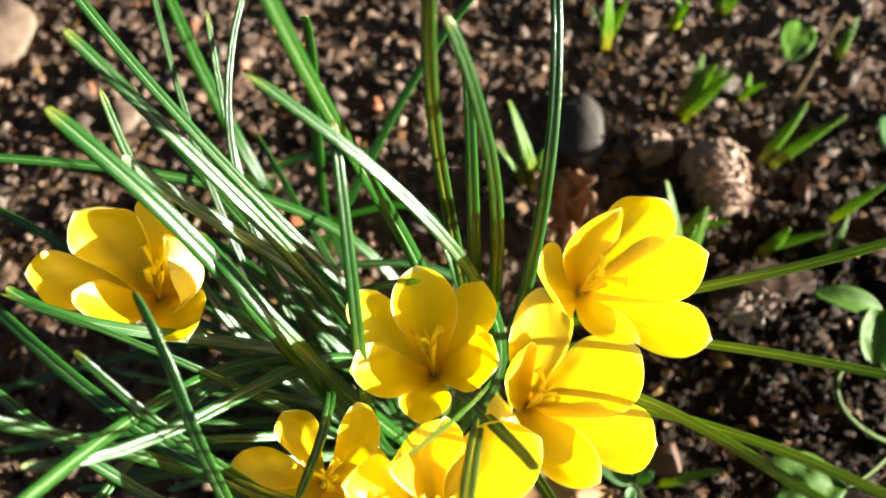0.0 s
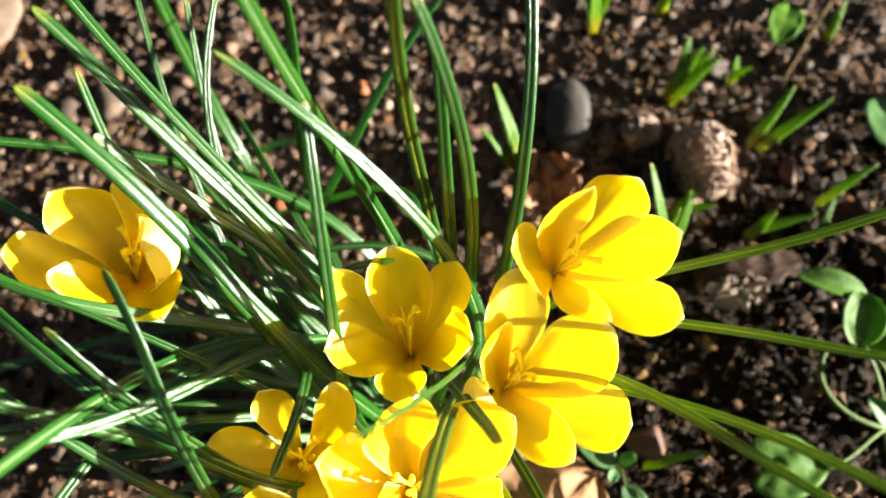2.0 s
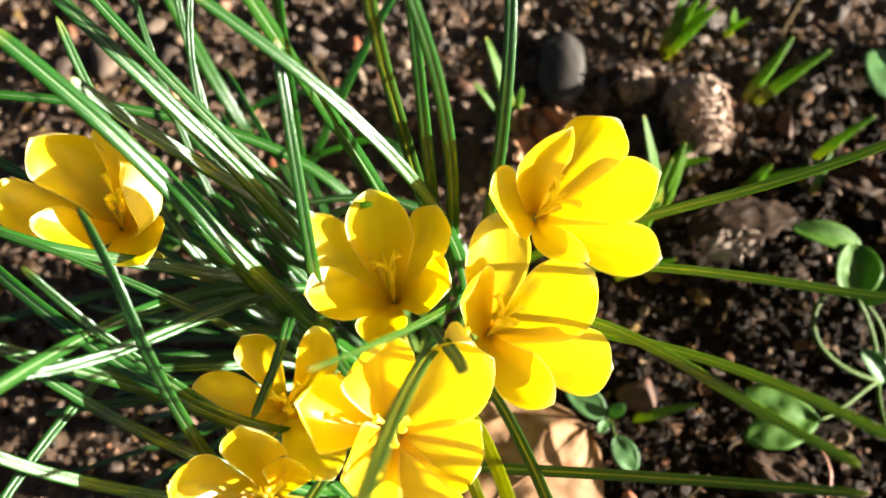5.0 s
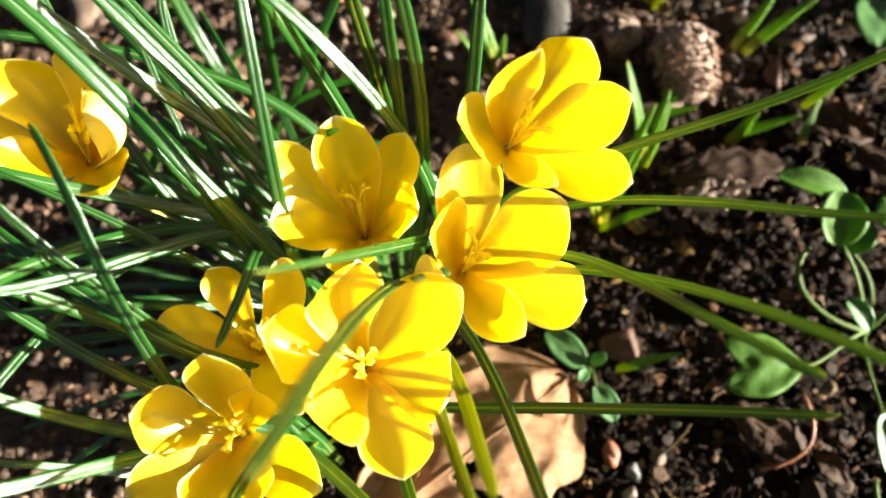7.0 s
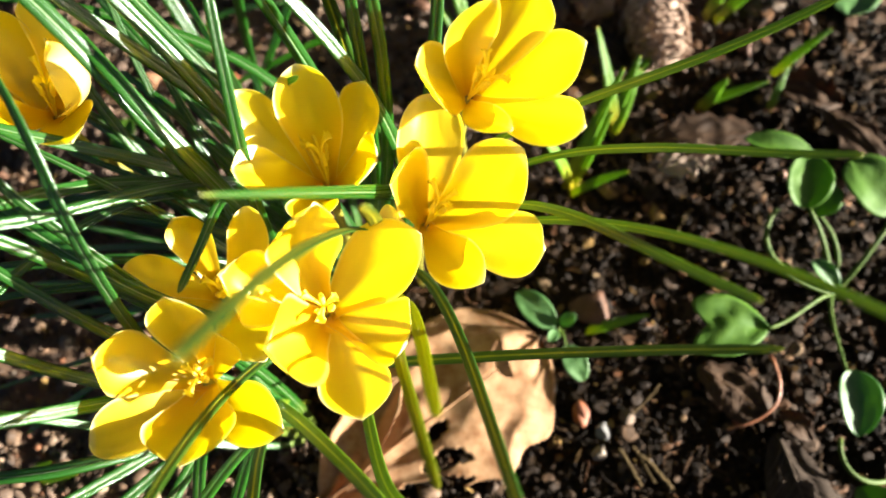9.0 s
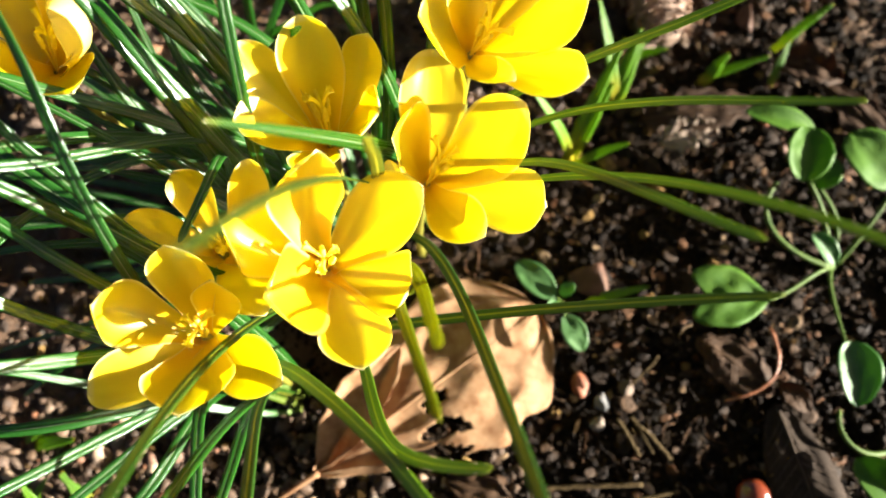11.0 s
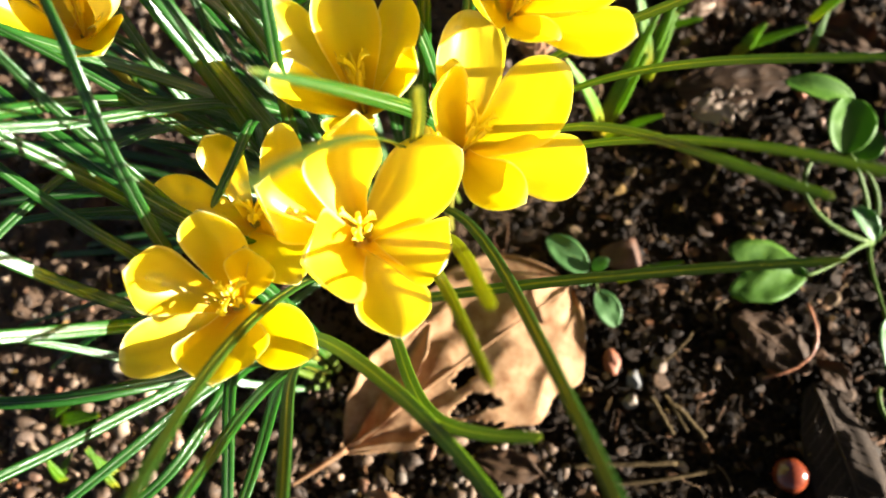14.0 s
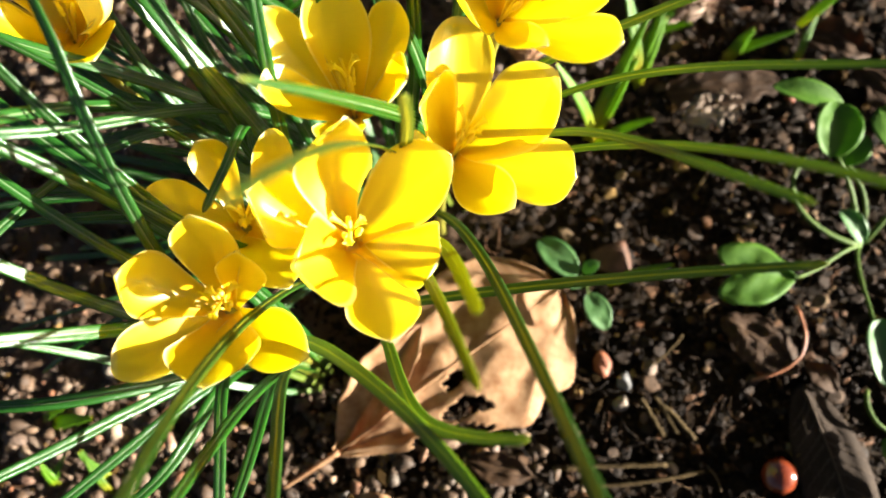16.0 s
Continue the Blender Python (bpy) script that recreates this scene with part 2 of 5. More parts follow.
PALE_GREEN = plain_leaf("pale seedling leaf", (0.045, 0.118, 0.032), (0.076, 0.172, 0.052), 0.5, 0.3, (0.2, 0.42, 0.06), (0.2, 0.34, 0.15), 0.2, 0.12, 0.35)
PALE_DRY = plain_leaf("pale torn dry leaf", (0.15, 0.095, 0.062), (0.36, 0.27, 0.20), 0.7, 0.2, (0.4, 0.22, 0.10), (0.25, 0.17, 0.11), 0.08, 0.1)
RUST = plain_leaf("rusty crumpled leaf", (0.13, 0.042, 0.015), (0.40, 0.22, 0.11), 0.6, 0.2, (0.3, 0.12, 0.03), (0.3, 0.2, 0.12), 0.5)
GREEN = plain_leaf("seedling leaf", (0.048, 0.130, 0.010), (0.085, 0.185, 0.016), 0.55, 0.3, (0.18, 0.38, 0.01), (0.11, 0.20, 0.03), 0.3, 0.12, 0.25)


def simple(name, a, b, scale, rough, spec=0.5, bump=0.3, weight=0.0, through=(0, 0, 0), distance=0.0005):
    n = Nodes(name)
    grain = n.noise(scale, 5.0, 0.62)
    fine = n.noise(scale * 6, 3.0, 0.6)
    colour = n.mix(n.ramp(grain, [(0.32, (0, 0, 0)), (0.68, (1, 1, 1))]), a, b)
    return n.finish(colour, rough, spec, n.maths("ADD", grain, n.maths("MULTIPLY", fine, 0.4)), bump, distance, through, weight)


STIGMA = simple("yellow stigma", (0.94, 0.80, 0.05), (0.97, 0.88, 0.14), 900.0, 0.6, weight=0.45, through=(1.0, 0.86, 0.04))
ANTHER = simple("yellow anther", (0.93, 0.78, 0.07), (0.97, 0.86, 0.18), 1200.0, 0.75, weight=0.4, through=(1.0, 0.86, 0.05))
TUBE = simple("pale flower tube", (0.13, 0.13, 0.012), (0.22, 0.20, 0.025), 200.0, 0.5, weight=0.25, through=(0.7, 0.6, 0.2))
STALK = simple("green stalk", (0.032, 0.068, 0.005), (0.066, 0.108, 0.012), 300.0, 0.6, 0.2)
TWIG = simple("grey brown twig", (0.030, 0.020, 0.009), (0.080, 0.055, 0.025), 380.0, 0.9, 0.08, 0.6)
RED_TWIG = simple("red brown curled twig", (0.20, 0.07, 0.03), (0.34, 0.13, 0.06), 300.0, 0.45)
STONE_DARK = simple("dark grey stone", (0.018, 0.015, 0.012), (0.050, 0.043, 0.036), 160.0, 0.7, 0.3, 0.6)
STONE_BEIGE = simple("beige stone", (0.065, 0.045, 0.033), (0.14, 0.10, 0.072), 140.0, 0.7, 0.2, 0.5)
STONE_PALE = simple("pale stone", (0.15, 0.12, 0.092), (0.28, 0.225, 0.175), 200.0, 0.6, 0.2, 0.5)
STONE_RED = simple("reddish stone", (0.15, 0.045, 0.020), (0.24, 0.085, 0.04), 180.0, 0.55, 0.2, 0.5)
STONE_PINK = simple("brown pink stone", (0.050, 0.024, 0.014), (0.095, 0.046, 0.028), 160.0, 0.6, 0.2, 0.5)
STONE_GREY = simple("grey stone", (0.12, 0.115, 0.11), (0.2, 0.195, 0.19), 200.0, 0.6, 0.2, 0.5)
NUT = simple("glossy chestnut skin", (0.075, 0.012, 0.005), (0.20, 0.040, 0.015), 90.0, 0.16, 0.9, 0.35)
CONE = simple("brown cone scale", (0.11, 0.066, 0.044), (0.37, 0.265, 0.20), 160.0, 0.7, 0.3, bump=0.6)

# ---- mesh helpers ----


def mesh_of(name, verts, faces, material, along=None, across=None, smooth=True):
    """One mesh from arrays in centimetres, with the two leaf coordinates if given."""
    me = bpy.data.meshes.new(name)
    me.from_pydata((np.asarray(verts, float) * CM).tolist(), [], faces)
    for key, values in (("along", along), ("across", across)):
        if values is not None:
            me.attributes.new(key, "FLOAT", "POINT").data.foreach_set("value", np.asarray(values, dtype=np.float32))
    if smooth:
        me.polygons.foreach_set("use_smooth", [True] * len(me.polygons))
    me.materials.append(material)
    me.update()
    return me


def piece(name, me, parent, label=""):
    ob = new(name, me)
    ob.parent = parent
    return tagged(ob, label)


def base_at(name, x, y, z):
    ob = new(name)
    ob.empty_display_size = 0.01
    ob.location = (x * CM, y * CM, z * CM)
    return ob


def unit(v):
    return v / max(np.linalg.norm(v), 1e-9)


def bezier(p, s):
    s = np.asarray(s)[:, None]
    return (1 - s) ** 3 * p[0] + 3 * s * (1 - s) ** 2 * p[1] + 3 * s * s * (1 - s) * p[2] + s ** 3 * p[3]


def grid_faces(rows, cols, wrap=False):
    f = []
    for i in range(rows - 1):
        for j in range(cols if wrap else cols - 1):
            k = (j + 1) % cols
            f.append((i * cols + j, i * cols + k, (i + 1) * cols + k, (i + 1) * cols + j))
    return f


def ground_height(x, y):
    """Height of the soil at a place, all in centimetres."""
    big = noise.fractal((x * 0.16, y * 0.16, 3.1), 1.0, 2.0, 3)
    small = noise.fractal((x * 1.1, y * 1.1, 7.7), 0.8, 2.0, 3)
    away = math.hypot(max(0.0, abs(x) - 23.5), max(0.0, abs(y - 8.5) - 20))
    near = math.exp(-(away / 3.0) ** 2)
    clod = noise.fractal((x * 2.9, y * 2.9, 1.3), 0.9, 2.0, 2)
    grit = noise.noise((x * 6.3, y * 6.3, 9.1))
    return (0.26 * big + 0.15 * small + 0.075 * clod + 0.04 * grit) * near


def tube_mesh(name, points, radii, material, sides=8, caps=True):
    pts = np.asarray(points, float)
    t = np.gradient(pts, axis=0)
    verts, up = [], np.array([0.31, 0.17, 0.93])
    for k, (p, d) in enumerate(zip(pts, t)):
        d = unit(d)
        a = unit(np.cross(d, up)) if abs(d @ up) < 0.98 else unit(np.cross(d, [1, 0, 0]))
        b = np.cross(d, a)
        for j in range(sides):
            w = 2 * math.pi * j / sides
            verts.append(p + radii[k] * (math.cos(w) * a + math.sin(w) * b))
    faces = grid_faces(len(pts), sides, True)
    if caps:
        faces += [tuple(range(sides))[::-1], tuple((len(pts) - 1) * sides + j for j in range(sides))]
    return mesh_of(name, verts, faces, material, np.repeat(np.linspace(0, 1, len(pts)), sides), np.zeros(len(verts)))


def blade_mesh(name, p, width, material, twist=0.0, roll=0.0, rings=30, blunt=0.62, keel=0.32, flat=1.0):
    """A narrow leaf along a cubic curve: rolled edges, a shallow groove above and a keel below."""
    p = np.asarray(p, float)
    s = np.linspace(0, 1, rings) ** 0.9
    s = np.r_[s[:-1], 0.985, 0.995, 1.0]
    c = bezier(p, s)
    t = np.gradient(c, axis=0)
    out = unit((p[3] - p[0]) * [1, 1, 0])
    top = [(-1.0, -0.16), (-0.8, 0.02), (-0.42, 0.05), (-0.16, 0.0), (0.0, -0.07), (0.16, 0.0), (0.42, 0.05), (0.8, 0.02), (1.0, -0.16)]
    low = [(0.78, -0.22), (0.3, -0.2), (0.0, -keel), (-0.3, -0.2), (-0.78, -0.22)]
    ring = top + low
    verts, along, across = [], [], []
    for k in range(len(s)):
        d = unit(t[k])
        ref = np.array([0, 0, 1.0]) - 0.55 * out
        n = unit(ref - (ref @ d) * d)
        b = np.cross(d, n)
        a = roll + twist * (s[k] - 0.3)
        n, b = math.cos(a) * n + math.sin(a) * b, math.cos(a) * b - math.sin(a) * n
        w = 0.5 * width * (0.62 + 0.38 * min(1, s[k] / 0.35)) * (1 - (1 - blunt) * max(0, (s[k] - 0.45) / 0.55) ** 1.6)
        w *= math.sqrt(max(0.03, 1 - max(0, (s[k] - 0.975) / 0.025) ** 2))
        if roll:
            w *= 1 - 0.6 * s[k] ** 6
        wob = 0.05 * width * noise.noise((k * 0.23, p[3][0], p[3][1]))
        for u, h in ring:
            verts.append(c[k] + b * (u * w + wob) + n * h * w * flat)
            along.append(s[k])
            across.append(u)
    m = len(ring)
    faces = grid_faces(len(s), m, True) + [tuple(range(m))[::-1], tuple((len(s) - 1) * m + j for j in range(m))]
    return mesh_of(name, verts, faces, material, along, across)


def broad_mesh(name, base, tip, half, material, lift=0.3, cup=0.25, bend=0.0, wave=0.1, notch=0.0, widest=0.5, sharp=0.7, hole=None, rows=26, cols=17, seed=0.0, thick=0.03, ragged=0.0, side=None, lower=1.0, crease=0.0, heart=0.0):
    """A broad leaf from base to tip with a folded or cupped blade; hole: (along, across, radius) for each tear."""
    base, tip = np.asarray(base, float), np.asarray(tip, float)
    d = tip - base
    b = unit(np.cross([0, 0, 1.0], d)) if side is None else unit(np.asarray(side, float))
    n = unit(np.cross(d, b))
    long = np.linalg.norm(d)
    verts, along, across = [], [], []
    for i in range(rows):
        s = i / (rows - 1)
        w = half * math.sin(math.pi * min(1, max(0.0, s)) ** (math.log(0.5) / math.log(widest))) ** sharp + half * 0.03
        if heart:
            w = half * math.sin(0.5 * math.pi * min(1.0, s / 0.62)) ** 0.75 + half * 0.02
        for j in range(cols):
            u = 2 * j / (cols - 1) - 1
            rag = 1 + ragged * noise.noise((s * 9 + seed, 3.0 * np.sign(u), seed))
            fwd = -notch * long * max(0, s - 0.8) / 0.2 * (1 - abs(u)) ** 2 - heart * long * s ** 2 * ((1 - abs(u)) ** 1.6 + 0.9 * abs(u) ** 5)
            q = base + d * s + unit(d) * fwd + b * (u * w * rag * (lower if u < 0 else 1.0) + bend * half * math.sin(math.pi * s))
            q = q + n * (lift * math.sin(math.pi * s) + cup * w * abs(u) ** 1.6 + wave * half * noise.fractal((s * 2.6 + seed, u * 1.7, seed), 1.0, 2.0, 2) - crease * half * abs(noise.noise((s * 4.1 + seed, u * 2.3 + s, seed))))
            verts.append(q)
            along.append(s)
            across.append(u)
    faces = []
    for f in grid_faces(rows, cols):
        if hole is not None:
            s = np.mean([along[k] for k in f])
            u = np.mean([across[k] for k in f])
            torn = 0.05 * noise.fractal((s * 16, u * 9, 1.0), 0.8, 2.0, 2)
            if any(math.hypot((s - h[0]) * 1.6, (u - h[1]) * 0.9) + torn < h[2] for h in hole):
                continue
        faces.append(f)
    count = len(verts)
    under = [np.asarray(v) - n * thick for v in verts]
    edges = {}
    for f in faces:
        for a, e in zip(f, f[1:] + f[:1]):
            edges[(a, e)] = 1
    rim = [(e, a, a + count, e + count) for a, e in edges if (e, a) not in edges]
    full = faces + [tuple(k + count for k in f[::-1]) for f in faces] + rim
    used = sorted({k for f in full for k in f})
    index = {k: m for m, k in enumerate(used)}
    every = verts + under
    return mesh_of(name, [every[k] for k in used], [tuple(index[k] for k in f) for f in full], material, [(along + along)[k] for k in used], [(across + across)[k] for k in used])


def stone_mesh(name, size, material, seed, lumps=0.22, flat=1.0, cuts=2, facet=0.72):
    bm = bmesh.new()
    bmesh.ops.create_icosphere(bm, subdivisions=cuts, radius=1.0)
    for v in bm.verts:
        k = 1 + lumps * noise.fractal(v.co * 1.3 + Vector((seed * 3.7, seed, 1)), 1.0, 2.0, 2)
        co = v.co * k
        for m in range(4):
            d = Vector((math.sin(seed * 5 + m * 2.1), math.cos(seed * 3 + m * 1.7), math.sin(m * 2.9 + seed))).normalized()
            over = co.dot(d) - facet
            if over > 0:
                co -= d * over * 0.8
        v.co = Vector((co.x * size[0], co.y * size[1], co.z * size[2] * flat)) * CM
    me = bpy.data.meshes.new(name)
    bm.to_mesh(me)
    bm.free()
    me.polygons.foreach_set("use_smooth", [True] * len(me.polygons))
    me.materials.append(material)
    return me


# ---- the ground ----


def build_ground():
    fx = np.arange(-25, 25.01, 0.12)
    fy = np.arange(-13, 30.01, 0.12)
    grow = [1.0, 2.5, 5, 10, 20, 45, 100, 300, 900, 3000, 12000, 60000]
    xs = np.r_[[-25 - g for g in grow[::-1]], fx, [25 + g for g in grow]]
    ys = np.r_[[-13 - g for g in grow[::-1]], fy, [30 + g for g in grow]]
    verts = [(x, y, ground_height(x, y) if abs(x) < 200 and abs(y) < 200 else 0.0) for y in ys for x in xs]
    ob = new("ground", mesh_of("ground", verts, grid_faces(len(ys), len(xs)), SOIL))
    return tagged(ob, "dark crumbly moist garden soil", "soil", kind="structure")


build_ground()

# ---- crocus flowers ----


def petal_mesh(throat, tip, left, right, axis, cup=0.34, seed=0.0, point=0.55, curl=0.0):
    """A cupped petal from the throat to its tip; left and right are its rims where it is widest."""
    throat, tip, left, right = (np.asarray(q, float) for q in (throat, tip, left, right))
    half = 0.5 * np.linalg.norm(right - left)
    mid = 0.5 * (left + right)
    side = unit(right - left)
    n = unit(np.cross(tip - throat, side))
    if n @ (axis * 1.2 - unit(tip - throat)) < 0:
        n, side = -n, -side
    wide = 0.60
    low = mid - n * cup * half
    bend = (low - (1 - wide) ** 2 * throat - wide ** 2 * tip) / (2 * wide * (1 - wide))
    rows, cols = 34, 23
    s = 1 - (1 - np.linspace(0, 1, rows)) ** 1.9
    c = ((1 - s) ** 2)[:, None] * throat + (2 * s * (1 - s))[:, None] * bend + (s ** 2)[:, None] * tip
    t = np.gradient(c, axis=0)
    verts, under, along, across = [], [], [], []
    for i in range(rows):
        tan = unit(t[i])
        sd = unit(side - (side @ tan) * tan)
        up = np.cross(tan, sd)
        if up @ n < 0:
            up = -up
        k = min(1.0, s[i] / wide)
        w = half * (0.30 + 0.70 * (k * k * (3 - 2 * k)) ** 0.8) * max(0.0, 1 - max(0.0, (s[i] - wide) / (1 - wide)) ** 2.1) ** point
        for j in range(cols):
            u = 2 * j / (cols - 1) - 1
            rise = cup * w * u * u - 0.05 * half * math.exp(-(u / 0.12) ** 2) * s[i] * (1 - s[i])
            rim = -curl * half * (max(0.0, abs(u) - 0.7) / 0.3) ** 2 * min(1.0, 2 * s[i]) - curl * half * max(0.0, (s[i] - 0.8) / 0.2) ** 2 * (1 - u * u)
            wob = 0.07 * half * s[i] * noise.fractal((u * 1.3 + seed, s[i] * 1.9, seed * 1.7), 1.0, 2.0, 2)
            edge = 0.035 * half * abs(u) ** 4 * noise.noise((s[i] * 6, u * 2 + seed, 2.0))
            verts.append(c[i] + sd * u * w + up * (rise + rim + wob + edge))
            under.append(verts[-1] - up * (0.008 + 0.022 * (1 - u ** 4) * (1 - s[i] ** 4)))
            along.append(s[i])
            across.append(u)
    inner = grid_faces(rows, cols)
    count = len(verts)
    outer = [tuple(k + count for k in f[::-1]) for f in inner]
    border = [j for j in range(cols)] + [i * cols + cols - 1 for i in range(1, rows)] + [(rows - 1) * cols + j for j in range(cols - 2, -1, -1)] + [i * cols for i in range(rows - 2, 0, -1)]
    brim = [(a, b, b + count, a + count) for a, b in zip(border, border[1:] + border[:1])]
    return verts + under, along * 2, across * 2, inner, outer + brim


def frill_mesh(name, points, radii, material, flare):
    """A slender tube that opens into a ragged funnel at its end."""
    me = tube_mesh(name, points, radii, material, 12, caps=False)
    pts = np.array([v.co for v in me.vertices]) / CM
    mid = pts[-12:].mean(axis=0)
    for j in range(12):
        k = len(pts) - 12 + j
        me.vertices[k].co = Vector((mid + (pts[k] - mid) * (1 + flare * (j % 2)) + (points[-1] - points[-2]) * 0.8 * ((j * 5) % 3) / 2) * CM)
    return me


def crocus(label, root, throat, top, petals):
    """A crocus flower, in centimetres: its root, throat and the top of its style; petals: tip, both rims, cup, pointedness and curl."""
    throat, top = np.asarray(throat, float), np.asarray(top, float)
    z0 = ground_height(root[0], root[1])
    root = np.array([root[0], root[1], z0 - 0.1])
    thing = base_at("crocus_flower", *root)
    tagged(thing, label, "flower", "yellow crocus flowers")
    axis = unit(top - throat)
    for k, (tip, left, right, cup, point, curl) in enumerate(petals):
        seed = throat[0] * 1.3 + k * 2.17
        foot = throat + 0.10 * unit(np.asarray(tip, float) - throat - ((np.asarray(tip, float) - throat) @ axis) * axis) + 0.04 * (k % 2) * axis
        v, al, ac, inner, outer = petal_mesh(foot, tip, left, right, axis, cup, seed, point, curl)
        me = mesh_of("petal", np.asarray(v) - root, inner + outer, PETAL, al, ac)
        me.materials.append(PETAL_BACK)
        me.polygons.foreach_set("material_index", [0] * len(inner) + [1] * len(outer))
        piece("petal", me, thing)
    s = np.linspace(0, 1, 14)
    low = np.array([root, root + np.array([0, 0, 0.45 * (throat[2] - z0)]), throat - (0.10 * axis + [0, 0, 0.25]) * (throat[2] - z0), throat + axis * 0.03])
    c = bezier(low, s)
    r = 0.15 - 0.03 * s + 0.13 * np.clip((s - 0.82) / 0.18, 0, 1) ** 2
    piece("flower_tube", tube_mesh("flower_tube", c - root, r, TUBE, 10), thing, "slender yellowish green flower tube")
    a = unit(np.cross(axis, [0.2, 1, 0.1]))
    b = np.cross(axis, a)
    turn = throat[0] * 2.1 + throat[1]
    tall = np.linalg.norm(top - throat)
    for k in range(3):
        w = turn + 2 * math.pi * k / 3
        out = math.cos(w) * a + math.sin(w) * b
        s = np.linspace(0, 1, 8)
        q = np.array([throat, throat + axis * 0.2 * tall + out * 0.05, throat + axis * 0.38 * tall + out * 0.12, throat + axis * 0.5 * tall + out * 0.15])
        stamen = piece("stamen", tube_mesh("stamen", bezier(q, s) - root, 0.03 + 0 * s, ANTHER, 6), thing, "slender yellow stamen")
        q = np.array([q[3], q[3] + axis * 0.2 + out * 0.03, q[3] + axis * 0.4 + out * 0.07, q[3] + axis * 0.55 + out * 0.12])
        s = np.linspace(0, 1, 12)
        r = 0.085 * (1.1 - 0.5 * s) * np.sqrt(np.clip(1 - (2 * s - 1) ** 6, 0.05, 1)) * (1 + 0.14 * np.sin(s * 17 + k))
        piece("anther", tube_mesh("anther", bezier(q, s) - root, r, ANTHER, 8), stamen, "pollen-dusted yellow anther")
    s = np.linspace(0, 1, 10)
    fork = throat + axis * 0.62 * tall
    style = piece("style", tube_mesh("style", bezier(np.array([throat, throat + axis * 0.2 * tall, throat + axis * 0.4 * tall, fork]), s) - root, 0.04 + 0 * s, STIGMA, 6), thing, "golden yellow style with three frilled branches")
    for k in range(3):
        w = turn + 0.9 + 2 * math.pi * k / 3 + 0.3 * math.sin(3 * turn + k)
        out = math.cos(w) * a + math.sin(w) * b
        reach = 0.42 + 0.12 * math.sin(turn * 5 + 2 * k)
        q = np.array([fork - axis * 0.05, fork + axis * 0.25 * tall + out * 0.08, fork + axis * 0.30 * tall + out * reach * 0.6, fork + axis * 0.38 * tall + out * reach])
        s = np.linspace(0, 1, 12)
        r = 0.040 + 0.055 * s ** 3 + 0.006 * np.sin(s * 23 + k)
        piece("stigma_branch", frill_mesh("stigma_branch", bezier(q, s) - root, r, STIGMA, 0.7), style)
    return thing


crocus("yellow crocus flower wide open among crossing leaves", (-4.6, 3.8), (-8.07, 5.05, 10.13), (-7.78, 5.71, 11.63),
       [((-9.26, 6.36, 13.23), (-9.60, 5.62, 12.29), (-7.88, 6.56, 12.51), 0.42, 0.50, 0.00),
        ((-10.49, 4.97, 12.60), (-10.18, 5.79, 12.10), (-9.79, 4.26, 11.90), 0.42, 0.50, 0.04),
        ((-9.22, 4.53, 12.62), (-8.71, 5.05, 12.07), (-8.25, 3.84, 12.04), 0.45, 0.50, 0.18),
        ((-6.54, 3.54, 11.89), (-7.84, 3.77, 11.54), (-6.44, 4.95, 11.42), 0.42, 0.50, 0.04),
        ((-6.78, 4.97, 12.94), (-7.30, 6.13, 12.69), (-6.87, 4.12, 12.13), 0.85, 0.50, 0.00),
        ((-7.41, 6.86, 13.48), (-7.98, 6.58, 12.63), (-6.52, 6.05, 12.78), 0.42, 0.50, 0.04)])
crocus("yellow crocus flower with an upright open cup", (-0.6, 2.6), (-0.38, 3.08, 9.51), (-0.49, 4.01, 11.11),
       [((-0.77, 5.21, 12.64), (-1.39, 4.29, 11.90), (0.29, 4.38, 11.76), 0.42, 0.50, 0.04),
        ((-2.29, 4.65, 12.39), (-1.28, 4.42, 11.80), (-2.18, 3.61, 11.45), 0.42, 0.50, 0.04),
        ((-2.32, 2.71, 12.03), (-1.75, 3.54, 11.57), (-1.38, 2.13, 11.68), 0.42, 0.50, 0.05),
        ((-0.58, 1.57, 11.20), (-1.22, 2.25, 10.83), (0.12, 2.26, 10.83), 0.42, 0.50, 0.04),
        ((1.24, 2.90, 12.22), (0.83, 3.85, 11.53), (0.50, 2.31, 11.52), 0.42, 0.50, 0.05),
        ((0.92, 4.92, 12.27), (0.10, 4.67, 11.56), (1.19, 4.05, 11.72), 0.42, 0.50, 0.04)])
crocus("tall yellow crocus flower, wide open with sunlit petal tips", (3.3, 7.0), (3.46, 5.04, 11.02), (4.06, 5.18, 12.45),
       [((5.21, 6.52, 13.75), (4.04, 6.60, 13.19), (5.45, 5.81, 12.97), 0.42, 0.50, 0.04),
        ((4.18, 6.39, 13.64), (2.95, 5.63, 13.04), (4.19, 5.91, 12.92), 0.50, 0.60, 0.00),
        ((6.23, 5.39, 13.24), (5.37, 6.02, 12.65), (5.60, 4.40, 12.52), 0.34, 0.75, 0.05),
        ((6.19, 3.39, 12.97), (5.63, 4.44, 12.42), (5.19, 3.04, 12.64), 0.32, 0.70, 0.05),
        ((4.50, 3.28, 13.02), (4.09, 4.25, 12.43), (3.50, 3.65, 12.35), 0.45, 0.60, 0.10),
        ((2.22, 4.98, 12.96), (2.55, 5.86, 12.66), (3.27, 4.13, 11.91), 0.35, 0.50, 0.00)])
